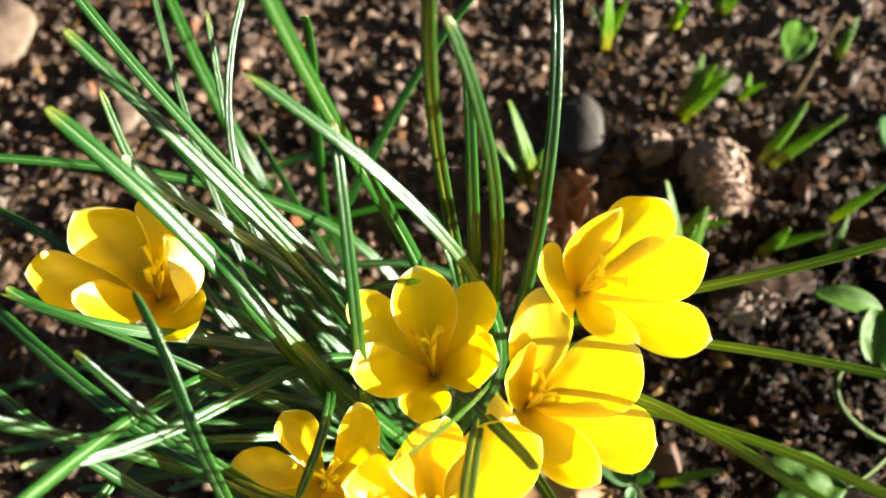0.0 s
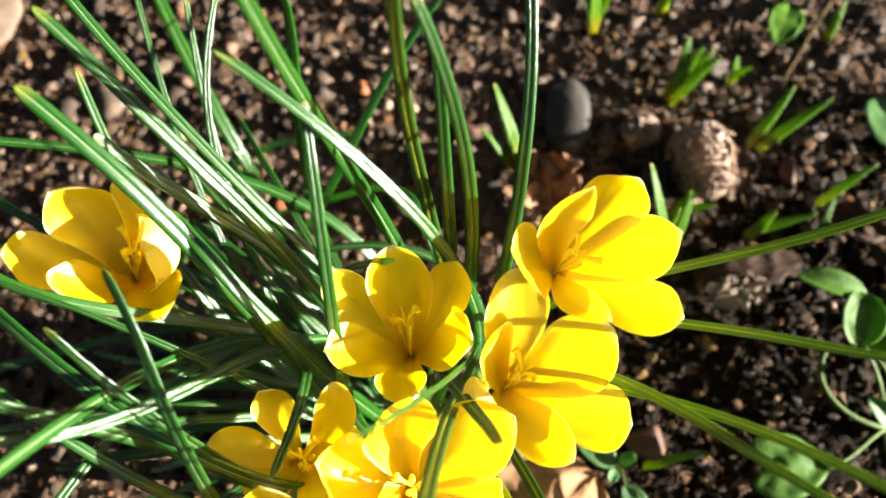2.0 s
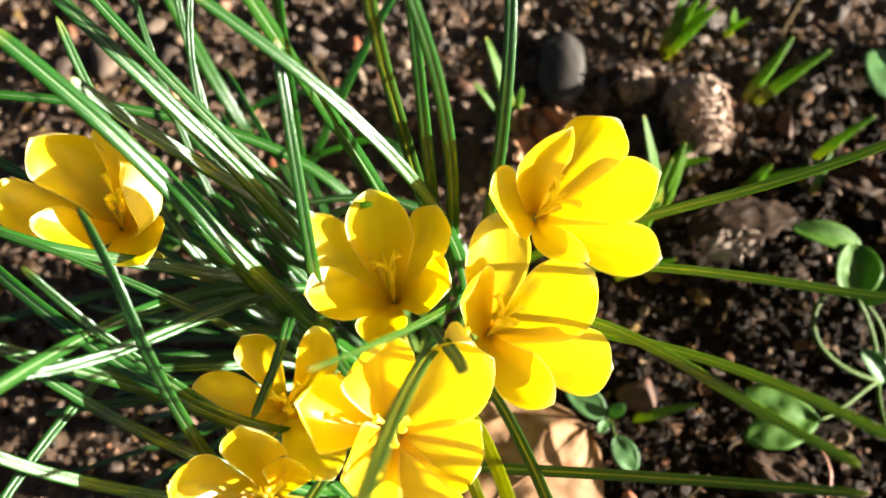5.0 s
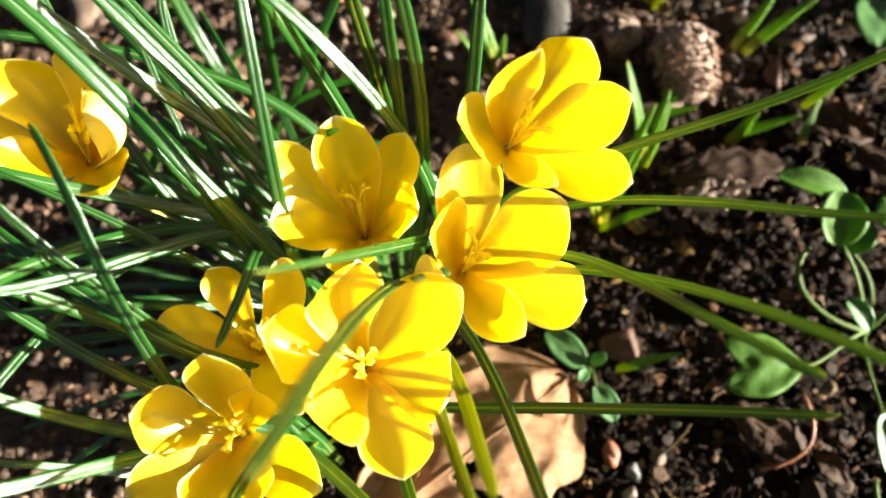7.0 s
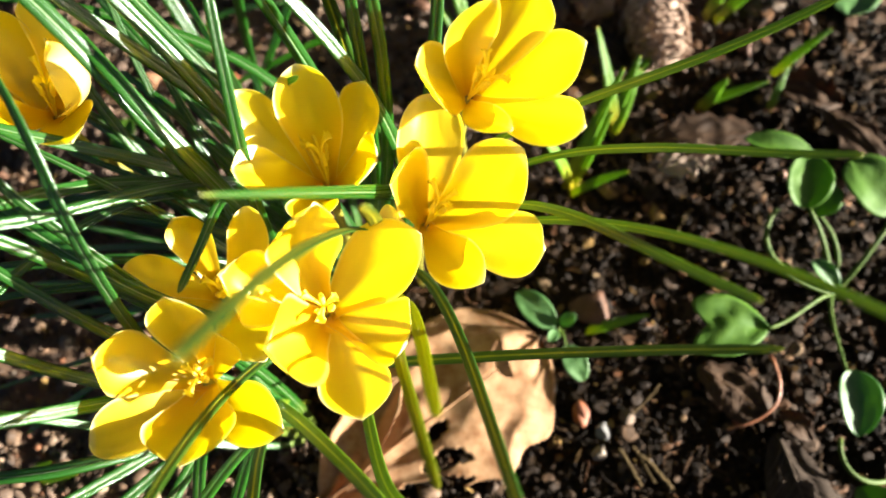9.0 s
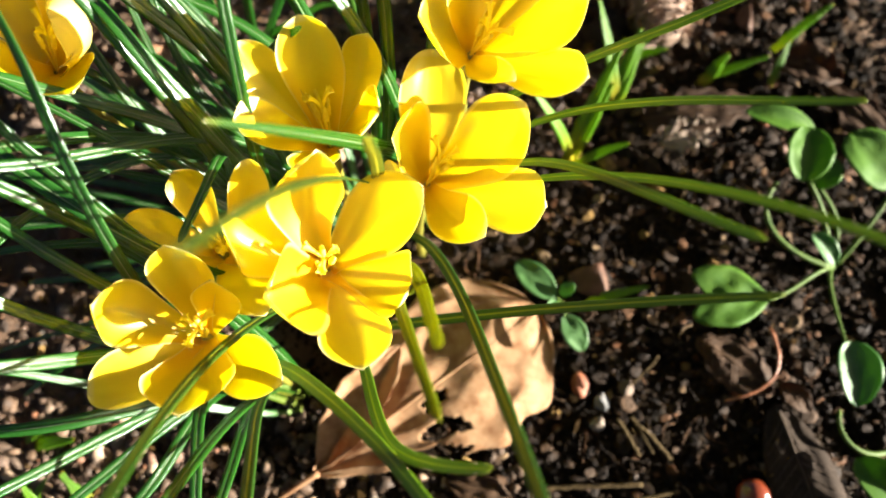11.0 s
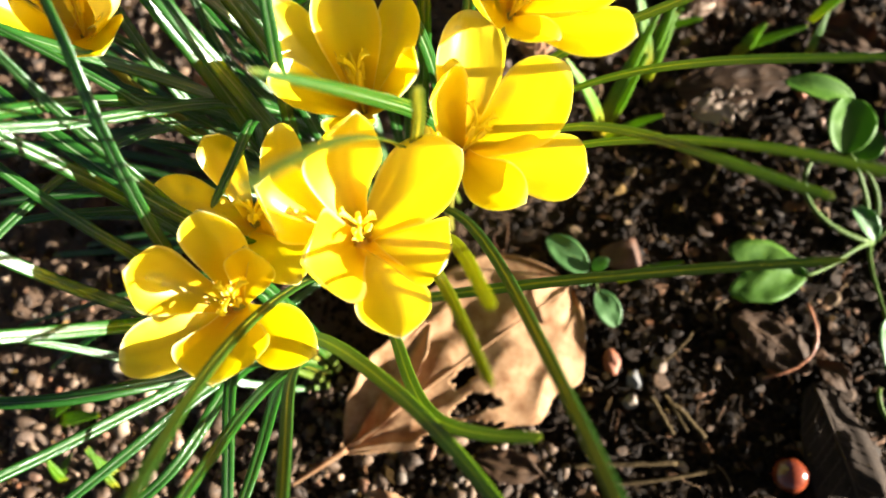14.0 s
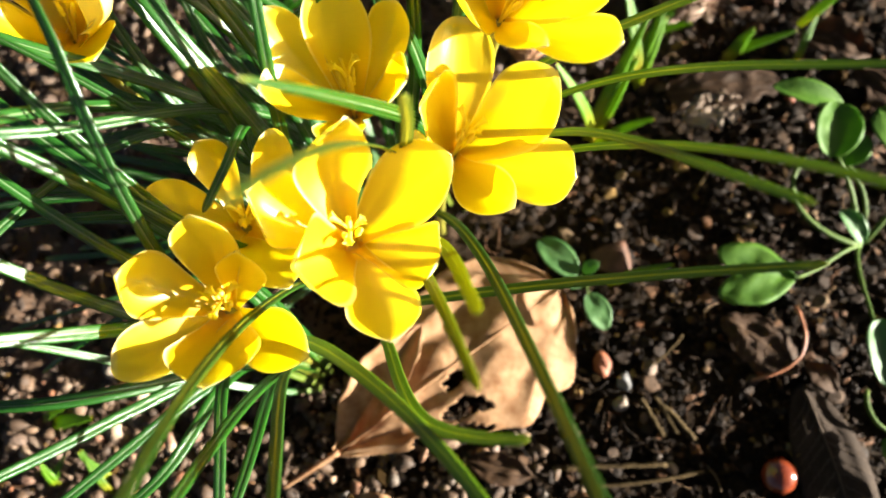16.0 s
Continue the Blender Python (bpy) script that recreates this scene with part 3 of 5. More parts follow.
crocus("yellow crocus flower leaning outward in full sun", (1.6, 2.6), (2.23, 2.33, 8.57), (2.86, 2.77, 9.94),
       [((2.43, 5.08, 11.28), (1.63, 3.59, 10.94), (3.38, 4.13, 10.56), 0.42, 0.50, 0.04),
        ((4.82, 3.46, 11.42), (3.74, 3.83, 10.92), (4.28, 1.93, 10.10), 0.30, 0.55, 0.05),
        ((5.44, 1.19, 10.06), (4.76, 2.31, 9.98), (4.54, 0.52, 9.81), 0.30, 0.50, 0.05),
        ((3.86, 0.27, 10.50), (3.40, 1.65, 9.75), (2.72, 0.38, 9.92), 0.42, 0.50, 0.05),
        ((1.32, 2.40, 10.24), (1.10, 1.70, 9.85), (2.10, 1.35, 9.95), 0.42, 0.50, 0.04),
        ((1.50, 2.63, 11.11), (2.22, 3.71, 10.97), (1.75, 1.96, 10.24), 0.40, 0.55, 0.00)])
crocus("shaded yellow crocus flower low between taller ones", (-1.9, 0.6), (-3.44, 0.23, 8.52), (-3.10, 0.34, 9.78),
       [((-5.53, 0.54, 10.41), (-4.75, 1.07, 10.02), (-4.83, -0.02, 9.88), 0.30, 0.65, 0.00),
        ((-4.22, 1.88, 10.69), (-4.41, 1.26, 10.33), (-3.41, 1.71, 10.14), 0.42, 0.50, 0.04),
        ((-2.31, 2.09, 10.98), (-2.81, 1.29, 10.51), (-1.72, 1.20, 10.40), 0.42, 0.50, 0.04),
        ((-1.39, 0.36, 9.70), (-1.90, 1.19, 9.40), (-1.54, -0.73, 9.40), 0.42, 0.50, 0.04),
        ((-1.81, -1.65, 9.63), (-3.29, -1.03, 9.39), (-1.65, -0.42, 9.43), 0.42, 0.50, 0.04),
        ((-4.54, -0.63, 9.90), (-4.81, 0.15, 9.59), (-3.58, -0.84, 9.59), 0.42, 0.50, 0.04)])
crocus("yellow crocus flower standing highest in full sunlight", (-1.2, -0.4), (-0.28, -0.47, 9.72), (-0.08, -0.40, 11.04),
       [((0.01, 1.47, 12.99), (-1.26, 0.39, 12.22), (0.47, 0.93, 12.02), 0.78, 0.50, 0.05),
        ((-2.26, -0.00, 12.14), (-1.61, 0.76, 11.76), (-1.68, -1.12, 11.51), 0.68, 0.50, 0.10),
        ((-1.11, -1.72, 12.05), (-0.59, -0.30, 11.78), (0.04, -2.47, 11.54), 0.62, 0.42, 0.05),
        ((1.06, -3.18, 11.27), (-0.11, -2.50, 11.04), (1.62, -2.17, 10.96), 0.42, 0.50, 0.05),
        ((2.04, -1.13, 11.01), (1.84, -0.18, 10.70), (1.44, -1.94, 10.95), 0.30, 0.50, 0.05),
        ((2.30, 1.16, 11.55), (0.57, 1.40, 11.01), (1.82, -0.18, 11.05), 0.42, 0.50, 0.05)])
crocus("half-shaded yellow crocus flower at the edge of the clump", (-2.9, -2.6), (-3.49, -2.17, 9.03), (-3.26, -2.12, 10.66),
       [((-3.66, -0.53, 12.02), (-4.24, -1.12, 11.48), (-2.71, -1.07, 11.19), 0.42, 0.50, 0.04),
        ((-5.36, -1.85, 11.68), (-4.74, -1.12, 11.14), (-5.02, -2.75, 10.84), 0.45, 0.50, 0.00),
        ((-5.88, -3.70, 10.28), (-5.40, -2.79, 10.34), (-4.32, -3.85, 10.27), 0.42, 0.50, 0.04),
        ((-3.31, -4.28, 10.88), (-4.52, -3.32, 10.37), (-2.22, -3.31, 10.61), 0.42, 0.50, 0.04),
        ((-1.05, -3.48, 10.43), (-1.85, -2.27, 9.87), (-2.56, -3.73, 9.74), 0.42, 0.50, 0.05),
        ((-2.76, -1.19, 11.27), (-3.35, -1.53, 10.86), (-2.21, -1.72, 10.40), 0.50, 0.55, 0.10)])

# ---- crocus leaves ----


def clump(label, x, y):
    ob = base_at("crocus_leaf_clump", x, y, ground_height(x, y))
    return tagged(ob, label, "plant", "crocus leaf clumps")


def leaf(parent, p0, p1, p2, p3, width=0.36, twist=0.0, material=LEAF, roll=0.0):
    off = np.array(parent.location) / CM
    p = np.array([p0, p1, p2, p3], float)
    p[0][2] = ground_height(p[0][0], p[0][1]) - 0.2
    piece("leaf", blade_mesh("leaf", p - off, width, material, twist, roll), parent)


tuft = clump("dense clump of green crocus leaves with white midribs", -0.8, 2.2)
leaf(tuft, (-1.75, 1.65, 0.01), (-1.69, 4.58, 8.09), (-4.13, 5.78, 12.96), (-8.24, 9.17, 16.89), 0.44, 0.0)
leaf(tuft, (-0.32, 2.52, 0.01), (0.04, 5.07, 6.37), (-6.1, 6.77, 10.9), (-11.5, 14.36, 16.43), 0.38, 0.0)
leaf(tuft, (-0.81, 2.04, 0), (-4.13, 1.8, 4.31), (-7.89, 6.42, 8.28), (-9.47, 17.64, 13.81), 0.24, 0.0)
leaf(tuft, (-0.84, 2.06, 0), (-3.9, 1.97, 3.95), (-6.24, 5.42, 7.31), (-7.22, 13.47, 11.79), 0.3, 0.0)
leaf(tuft, (-0.7, 2.12, 0), (-3.91, 3.51, 6.68), (-9.26, 8.36, 11.07), (-5.06, 16.71, 12.48), 0.26, 0.0)
leaf(tuft, (-0.46, 2.28, 0), (2.79, 3.29, 6.36), (2.68, 4.92, 12.34), (-4.06, 7.78, 17.42), 0.38, 0.0)
leaf(tuft, (-0.28, 2.67, 0), (0.92, 7.13, 6.76), (-2.93, 7.19, 13.34), (-3.36, 8.32, 22.76), 0.42, 0.0)
leaf(tuft, (-1.03, 2.02, 0.01), (-2.73, 0.35, 7.4), (-1.79, 1.65, 11.94), (-2.41, 7.39, 16.06), 0.38, 0.0)
leaf(tuft, (-0.21, 2.48, -0), (2.3, 6.01, 5.38), (-1.41, 7.1, 12.43), (0.09, 8.51, 23.07), 0.38, 0.0, LEAF_WARM)
leaf(tuft, (-0.72, 1.83, 0.02), (1.36, 3.37, 8.14), (2.16, 6.45, 13.11), (0.04, 8.24, 18.57), 0.38, 0.0)
leaf(tuft, (-0.56, 2.24, -0), (1.1, 3.5, 6.22), (0.77, 5.45, 12.22), (0.46, 8.38, 16.56), 0.38, 0.0)
leaf(tuft, (-0.49, 1.96, 0), (2.17, 2.71, 7.31), (3.7, 8.34, 13.25), (2.17, 15.44, 17.04), 0.38, 0.0)
leaf(tuft, (-0.72, 2.28, 0.01), (-0.15, 8.13, 6.56), (-3.6, 10.73, 7.51), (-18.82, 9.2, 11.03), 0.38, 0.0)
leaf(tuft, (-1.84, 0.97, 0.01), (-3.17, 1.6, 7.2), (-3.66, 4.09, 12.8), (-8.45, 7.41, 16.6), 0.58, 0.0)
leaf(tuft, (-0.76, 2.08, 0), (-3.18, 1.48, 4.35), (-7.18, 3.53, 8.5), (-9.43, 10.19, 12.81), 0.38, 0.0)
leaf(tuft, (-0.79, 2.23, 0.01), (-1.46, 5.9, 7.75), (-6.09, 6.36, 11.44), (-7.46, 7.13, 14.89), 0.45, 0.0)
leaf(tuft, (-0.73, 1.99, 0), (-3.49, 1.71, 3.69), (-9.38, 6.53, 7.06), (-17.07, 9.63, 9.19), 0.38, 0.0)
leaf(tuft, (-1.02, 1.91, -0), (-1.89, 1.66, 6.22), (-3.13, 2.62, 12.74), (-6.01, 5.76, 13.61), 0.5, 0.0)
leaf(tuft, (-0.65, 2.8, 0.02), (-2.92, 5.34, 8.73), (-8, 2.52, 12.68), (-10.2, 4.29, 13.82), 0.38, 0.0)
leaf(tuft, (-0.85, 1.89, 0), (-1.92, 0.39, 5.81), (-4.25, 2.51, 10.71), (-10.1, 4.02, 14.18), 0.28, -1.5)
leaf(tuft, (-0.79, 1.91, 0.01), (-1.53, -2.01, 8.42), (-4.69, -1.71, 13.41), (-13.49, 6.36, 13.58), 0.46, -1.0)
leaf(tuft, (-0.66, 2.42, 0.01), (-1.73, 6.34, 3.29), (-7.55, 6.88, 3.67), (-19.72, 1.71, 4.82), 0.38, 0.0)
leaf(tuft, (-0.86, 2.48, -0.01), (-3.41, 5.66, 3.16), (-6.58, 5.33, 9.79), (-8.1, -3.08, 19.48), 0.38, -1.2)
leaf(tuft, (-0.92, 2.89, 0.02), (-3.17, 6.7, 9.82), (-5, 0.52, 11.99), (-8.07, 0.16, 15.59), 0.38, 0.0)
leaf(tuft, (-0.01, 1.62, 0.01), (-2.34, -0.47, 7.36), (-3.21, -2.8, 11.84), (-1.95, -7.96, 19.08), 0.32, 0.0, LEAF_WARM)
leaf(tuft, (-0.23, 4.79, 0.02), (0.34, 3.24, 5.76), (1.4, 1.48, 11.17), (1.7, 0.12, 16.9), 0.38, 0.0, LEAF_WARM)
leaf(tuft, (1.63, 3.57, 0.03), (0.64, 2.56, 12.2), (0.35, -1.48, 18.23), (0.18, -3.06, 20.78), 0.34, 0.0, LEAF_WARM)
leaf(tuft, (0.44, 5.7, 0.02), (2.3, 4.78, 5.19), (1.48, 2.41, 11.27), (-0.9, 0.05, 17.63), 0.48, 0, roll=1.35)
leaf(tuft, (-1.15, 0.05, -0.01), (-0.79, -1.62, 4.45), (2.44, -1.08, 7.9), (10.03, -1.82, 13.3), 0.34, 0.0, LEAF_WARM)
leaf(tuft, (-0.47, 2.87, 0), (2.31, 3.79, 4), (3.59, -1.65, 10.07), (5.43, -8.81, 20.2), 0.33, 0.0, LEAF_WARM)
leaf(tuft, (-0.85, 2.03, 0), (1.99, 1.21, 5.83), (2.14, -0.84, 11.26), (2.99, -3.4, 15.96), 0.38, 0.0, LEAF_YELLOW)
leaf(tuft, (1.4, 1.64, -0.02), (1.36, -0.87, 4.16), (1.07, 0.16, 10.64), (3, -4.61, 15.36), 0.34, 0.0, LEAF_YELLOW)
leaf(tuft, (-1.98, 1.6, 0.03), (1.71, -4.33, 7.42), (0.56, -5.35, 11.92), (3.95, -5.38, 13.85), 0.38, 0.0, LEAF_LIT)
leaf(tuft, (-0.79, 2.29, 0), (-3.66, 5.3, 5.46), (-7.64, 5.83, 8.85), (-9.63, -4.69, 13.12), 0.34, 0.0)
leaf(tuft, (-2.1, 1.94, 0.02), (-5.46, 2, 8.4), (-1.62, 4.46, 11.7), (-3.52, -0.29, 11.56), 0.34, 0.0)
leaf(tuft, (-0.85, 2.29, 0), (-3.33, 4.93, 3.87), (-5.02, 6.26, 7.28), (-0.61, 4.78, 12.82), 0.3, 0.0)
leaf(tuft, (2.01, 3.59, 0.06), (-1.48, 8.2, 12.02), (1.65, 9.55, 8.62), (-6.97, 10.7, 0.73), 0.3, 0.0)
leaf(tuft, (0.06, 2.31, 0.01), (3.72, 4.81, 4.59), (1.45, 8.86, 7.45), (-5.41, 6.95, 5.77), 0.34, 0.0)
under = np.random.default_rng(21)
for k in range(34):
    way = radians(118 + 92 * ((k * 0.618) % 1.0))
    far, high = under.uniform(7.5, 13.0), under.uniform(2.5, 9.0)
    foot = np.array([-0.9, 2.2, 0.0]) + np.array([*under.uniform(-0.7, 0.7, 2), 0.0])
    out = np.array([math.cos(way), math.sin(way), 0.0])
    sag = np.array([-out[1], out[0], 0.0]) * under.uniform(-1.2, 1.2)
    leaf(tuft, foot, foot + out * far * 0.22 + [0, 0, high * 0.75], foot + out * far * 0.6 + sag + [0, 0, high * 1.1], foot + out * far + sag * 2 + [0, 0, high * under.uniform(0.75, 1.15)], under.uniform(0.24, 0.36), under.uniform(-0.6, 0.6))
tuft = clump("spreading clump of green white-striped crocus leaves", -2.6, -3.2)
leaf(tuft, (-2.38, -2.99, 0), (-2.34, -1.18, 6.24), (-5.25, -0.27, 11.78), (-7.63, 2.5, 15.23), 0.38, -0.9)
leaf(tuft, (-2.64, -3.31, 0.02), (-5.41, -3.2, 10.96), (-4.9, 1.22, 14.44), (-6.38, 3.65, 15.66), 0.38, -0.9)
leaf(tuft, (-2.76, -3.43, 0.01), (-4.05, 0.56, 6.44), (-6.74, 0.46, 11.48), (-10.11, 1.28, 17.2), 0.44, -0.8)
leaf(tuft, (-2.4, -2.89, 0.01), (-2.45, -1.65, 5.86), (-5.71, -2.33, 9.45), (-10.87, 2.33, 13.11), 0.38, 0.0)
leaf(tuft, (-2.52, -3.03, 0), (-3.71, -2.17, 4.86), (-7.3, -2.83, 9.78), (-9.62, -0.65, 14.72), 0.38, 0.0)
leaf(tuft, (-2.58, -3, 0), (-3.62, -0.8, 5.82), (-5.88, -3.19, 10.01), (-9.03, -4.03, 14.69), 0.42, 0.0)
leaf(tuft, (-2.6, -2.88, 0.01), (-3.64, -2.09, 6.97), (-6.43, -5.69, 9.21), (-12.29, -4.49, 8.69), 0.42, 0.0)
leaf(tuft, (-2.71, -2.82, 0.01), (-4.19, -1.15, 4.15), (-6.11, -5.04, 6.68), (-11.86, -8.11, 10.53), 0.38, 0.0)
leaf(tuft, (-2.72, -2.89, 0.01), (-4.33, -1.21, 4.25), (-5.58, -4.79, 5.54), (-10.87, -9.3, 7.24), 0.38, 0.0)
leaf(tuft, (-3.14, -2.82, 0.02), (-6.01, -1.97, 7), (-3.13, -6.56, 7.18), (-8.14, -8.04, 7.28), 0.38, 0.0)
leaf(tuft, (-2.86, -3.15, 0.01), (-5.51, -2.01, 6.73), (-3.61, -2.5, 8.5), (-3.14, -10.21, 8.94), 0.38, 0.0)
leaf(tuft, (-2.67, -3.06, 0), (-3.01, -2.41, 5.45), (-2.69, -4.36, 9.93), (-3.65, -8.63, 14.38), 0.38, 0.0)
leaf(tuft, (-2.86, -3.05, 0.01), (-4.08, -2.32, 4.82), (-2.27, -4.35, 7.11), (-3.57, -9.08, 9.41), 0.38, 0.0)
leaf(tuft, (-2.78, -3.12, 0), (-3.45, -2.63, 5.95), (-1.5, -4.02, 10.25), (-0.75, -8.77, 14.18), 0.38, 0.0, LEAF_WARM)
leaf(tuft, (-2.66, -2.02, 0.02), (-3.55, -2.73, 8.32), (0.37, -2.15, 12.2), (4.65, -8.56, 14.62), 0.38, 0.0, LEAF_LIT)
leaf(tuft, (-2.55, -3.34, -0), (-4.18, -4.46, 3.2), (-8.15, -2.65, 6.97), (-12.04, -2.98, 11.05), 0.28, 0.0)
tuft = clump("arching green crocus leaves reaching over bare soil", 2.6, 3.6)
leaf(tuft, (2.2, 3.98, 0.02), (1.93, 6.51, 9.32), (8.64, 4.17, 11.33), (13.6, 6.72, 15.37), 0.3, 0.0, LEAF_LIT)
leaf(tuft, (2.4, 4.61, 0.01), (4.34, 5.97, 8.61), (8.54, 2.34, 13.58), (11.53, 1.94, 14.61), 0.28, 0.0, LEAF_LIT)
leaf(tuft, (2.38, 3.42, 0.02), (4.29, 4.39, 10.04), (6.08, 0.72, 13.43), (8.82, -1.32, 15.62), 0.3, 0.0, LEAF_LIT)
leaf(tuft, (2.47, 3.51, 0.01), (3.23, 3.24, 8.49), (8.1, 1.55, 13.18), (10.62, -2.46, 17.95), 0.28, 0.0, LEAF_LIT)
tuft = clump("small tuft of upright green crocus leaves", -5.2, 9.9)
leaf(tuft, (-5.2, 10.02, -0), (-4.99, 11.51, 6.36), (-4.29, 13.79, 10.01), (-4.47, 13.72, 11.17), 0.42, 0.0)
leaf(tuft, (-6.37, 10.12, 0.09), (-3.49, 8.6, 5.07), (-2.81, 13.62, 7.05), (2.32, 17.45, 9.98), 0.38, 0.0)
tuft = clump("broad pale-striped crocus leaf growing alone", -7.7, 12.3)
leaf(tuft, (-7.61, 11.99, -0.06), (-8.84, 13.85, -0.01), (-10.22, 16.02, 4.24), (-9.9, 16.8, 10.66), 0.55, 0.0)
leaf(tuft, (-7.82, 12.63, 0.01), (-8.06, 13.17, 2.27), (-6.52, 13.21, 3.06), (-3.19, 13.31, 3.07), 0.3, 0.0)

# ---- young shoots ----


def shoot(label, x, y, blades):
    """A tuft of short young blades; blades: tip and width for each, in centimetres."""
    z = ground_height(x, y)
    thing = tagged(base_at("shoot", x, y, z), label, "plant", "young shoots")
    root = np.array([x, y, z])
    for k, (tip, width) in enumerate(blades):
        d = np.asarray(tip, float) - root
        foot = np.array([0.16 * math.cos(k * 2.4), 0.12 * math.sin(k * 2.4), -0.2])
        p = [foot, foot * [1.6, 1.6, 0] + [d[0] * 0.12, d[1] * 0.12, d[2] * 0.38], [d[0] * 0.55, d[1] * 0.55, d[2] * 0.8], d]
        piece("blade", blade_mesh("blade", p, width, SHOOT, 0.3 * (-1) ** k, 0.0, 18, 0.28, 0.3), thing)


shoot("cluster of bright green young shoots pushing through soil", 7.0, 20.0, [((6.0, 20.8, 2.5), 0.52), ((7.6, 20.9, 2.5), 0.52), ((6.7, 21.0, 3.0), 0.59)])
shoot("pair of bright green young shoots", 10.2, 20.9, [((10.0, 21.5, 2.0), 0.45), ((10.5, 21.3, 2.0), 0.42)])
shoot("bunch of blunt green shoots standing in soil", 10.1, 16.4, [((10.6, 18.1, 2.6), 0.52), ((11.1, 17.6, 2.6), 0.52), ((11.9, 17.3, 2.4), 0.52), ((11.6, 17.6, 2.4), 0.47)])
shoot("small bunch of yellow-green shoots", 12.9, 17.3, [((13.0, 17.9, 1.4), 0.39), ((13.6, 17.4, 1.4), 0.39)])
shoot("young shoot with a yellow base, leaning over", 13.5, 14.0, [((16.5, 15.5, 2.0), 0.5), ((15.2, 16.4, 1.6), 0.47)])
shoot("pointed green shoot with three blades", 3.4, 12.9, [((2.3, 15.5, 3.2), 0.55), ((1.8, 14.1, 2.0), 0.39), ((3.8, 13.9, 2.0), 0.39)])
shoot("leaning green shoot with a yellow foot", 15.7, 11.4, [((17.8, 12.5, 2.0), 0.4)])
shoot("small green shoots lying low", 9.7, 11.0, [((10.8, 11.7, 1.2), 0.47), ((11.4, 11.0, 1.2), 0.47)])
shoot("pair of small leaning green shoots", 12.8, 10.0, [((13.8, 10.7, 1.3), 0.47), ((15.4, 10.6, 1.3), 0.42)])
shoot("tuft of narrow green shoots beside the flowers", 7.4, 6.4, [((5.7, 7.7, 4.0), 0.52), ((9.1, 9.8, 4.0), 0.47), ((9.5, 6.5, 2.0), 0.39), ((8.8, 8.5, 3.0), 0.47)])
shoot("small green shoots among soil crumbs", 9.2, 8.8, [((8.3, 11.8, 3.5), 0.47), ((10.1, 11.2, 2.4), 0.47), ((10.2, 10.8, 2.0), 0.47)])
shoot("low curved green shoot on dark soil", 7.6, 0.7, [((10.2, 1.2, 0.9), 0.39)])
shoot("yellow-green shoots at the bed's far side", 12.5, 22.1, [((13.2, 22.4, 1.0), 0.39), ((12.6, 22.4, 1.2), 0.39)])
shoot("yellow-green shoot in leaf litter", 17.3, 19.4, [((18.1, 20.8, 1.5), 0.45)])
shoot("weak yellow-green shoot lying on soil", 15.4, 9.7, [((16.3, 11.3, 1.2), 0.34)])
shoot("curled pale green sprout among gravel", -10.3, -6.9, [((-11.1, -5.9, 1.0), 0.34)])
shoot("pair of tiny bright green sprouts in gravel", -12.3, -7.2, [((-12.5, -6.3, 0.8), 0.39), ((-11.7, -6.0, 0.8), 0.34)])
shoot("low yellow-green sprout lying on gravel", -13.1, -4.9, [((-10.8, -4.7, 0.9), 0.5), ((-11.8, -4.3, 1.0), 0.36)])
shoot("thin curved yellow-green sprout in gravel", -10.3, -7.4, [((-10.9, -5.8, 1.2), 0.3)])

# ---- things on the soil ----


def rock(name, label, x, y, size, material, seed, turn=0.0, sink=0.35, lumps=0.22, facet=0.6):
    ob = new(name, stone_mesh(name, size, material, seed, lumps, 1.0, 3, facet))
    ob.matrix_world = pose(x * CM, y * CM, (ground_height(x, y) + size[2] * (1 - sink)) * CM, 0, 0, turn)
    return tagged(ob, label, "stone")


rock("stone", "dark grey smooth stone half sunk in soil", 5.8, 15.6, (1.5, 2.0, 0.8), STONE_DARK, 5.3, 28, 0.45, 0.3, 0.34)
rock("stone", "large beige stone at the edge of the bed", -21.6, 20.6, (2.0, 1.9, 0.9), STONE_BEIGE, 2.2, 30)
rock("stone", "small beige flat stone on soil", -14.9, 16.4, (0.7, 1.1, 0.4), STONE_BEIGE, 3.1, 20)
rock("pebble", "white angular pebble on dark soil", 8.2, -3.8, (0.3, 0.27, 0.25), STONE_PALE, 4.4, 40)
rock("pebble", "orange red pebble on dark soil", 7.6, -2.4, (0.32, 0.5, 0.3), STONE_RED, 5.1, 15)
rock("stone", "flat brown pink stone beside a seedling", 8.1, 1.6, (0.85, 0.72, 0.3), STONE_PINK, 6.2, 0)
rock("pebble", "grey rounded pebble on soil", 8.4, -3.0, (0.32, 0.3, 0.24), STONE_GREY, 7.7, 60)
rock("pebble", "pale brown pebble on soil", 9.3, -2.5, (0.3, 0.34, 0.24), STONE_BEIGE, 8.3, 10)
rock("pebble", "pinkish round pebble near a dark dry leaf", 13.4, -2.6, (0.3, 0.24, 0.22), STONE_RED, 9.2, 0)
rock("stone", "beige oblong stone in dark leaf litter", 15.0, 12.9, (0.45, 0.75, 0.35), STONE_PINK, 10.4, -10, 0.5, 0.4, 0.45)
rock("pebble", "orange brown pebble on soil", -6.7, 11.4, (0.42, 0.4, 0.3), STONE_RED, 11.4, 0)
rock("pebble", "reddish pebble among gravel", -3.6, 17.1, (0.45, 0.4, 0.3), STONE_RED, 12.4, 0)
rock("pebble", "pale pebble among gravel", -10.6, -2.9, (0.42, 0.4, 0.3), STONE_PALE, 13.1, 0)
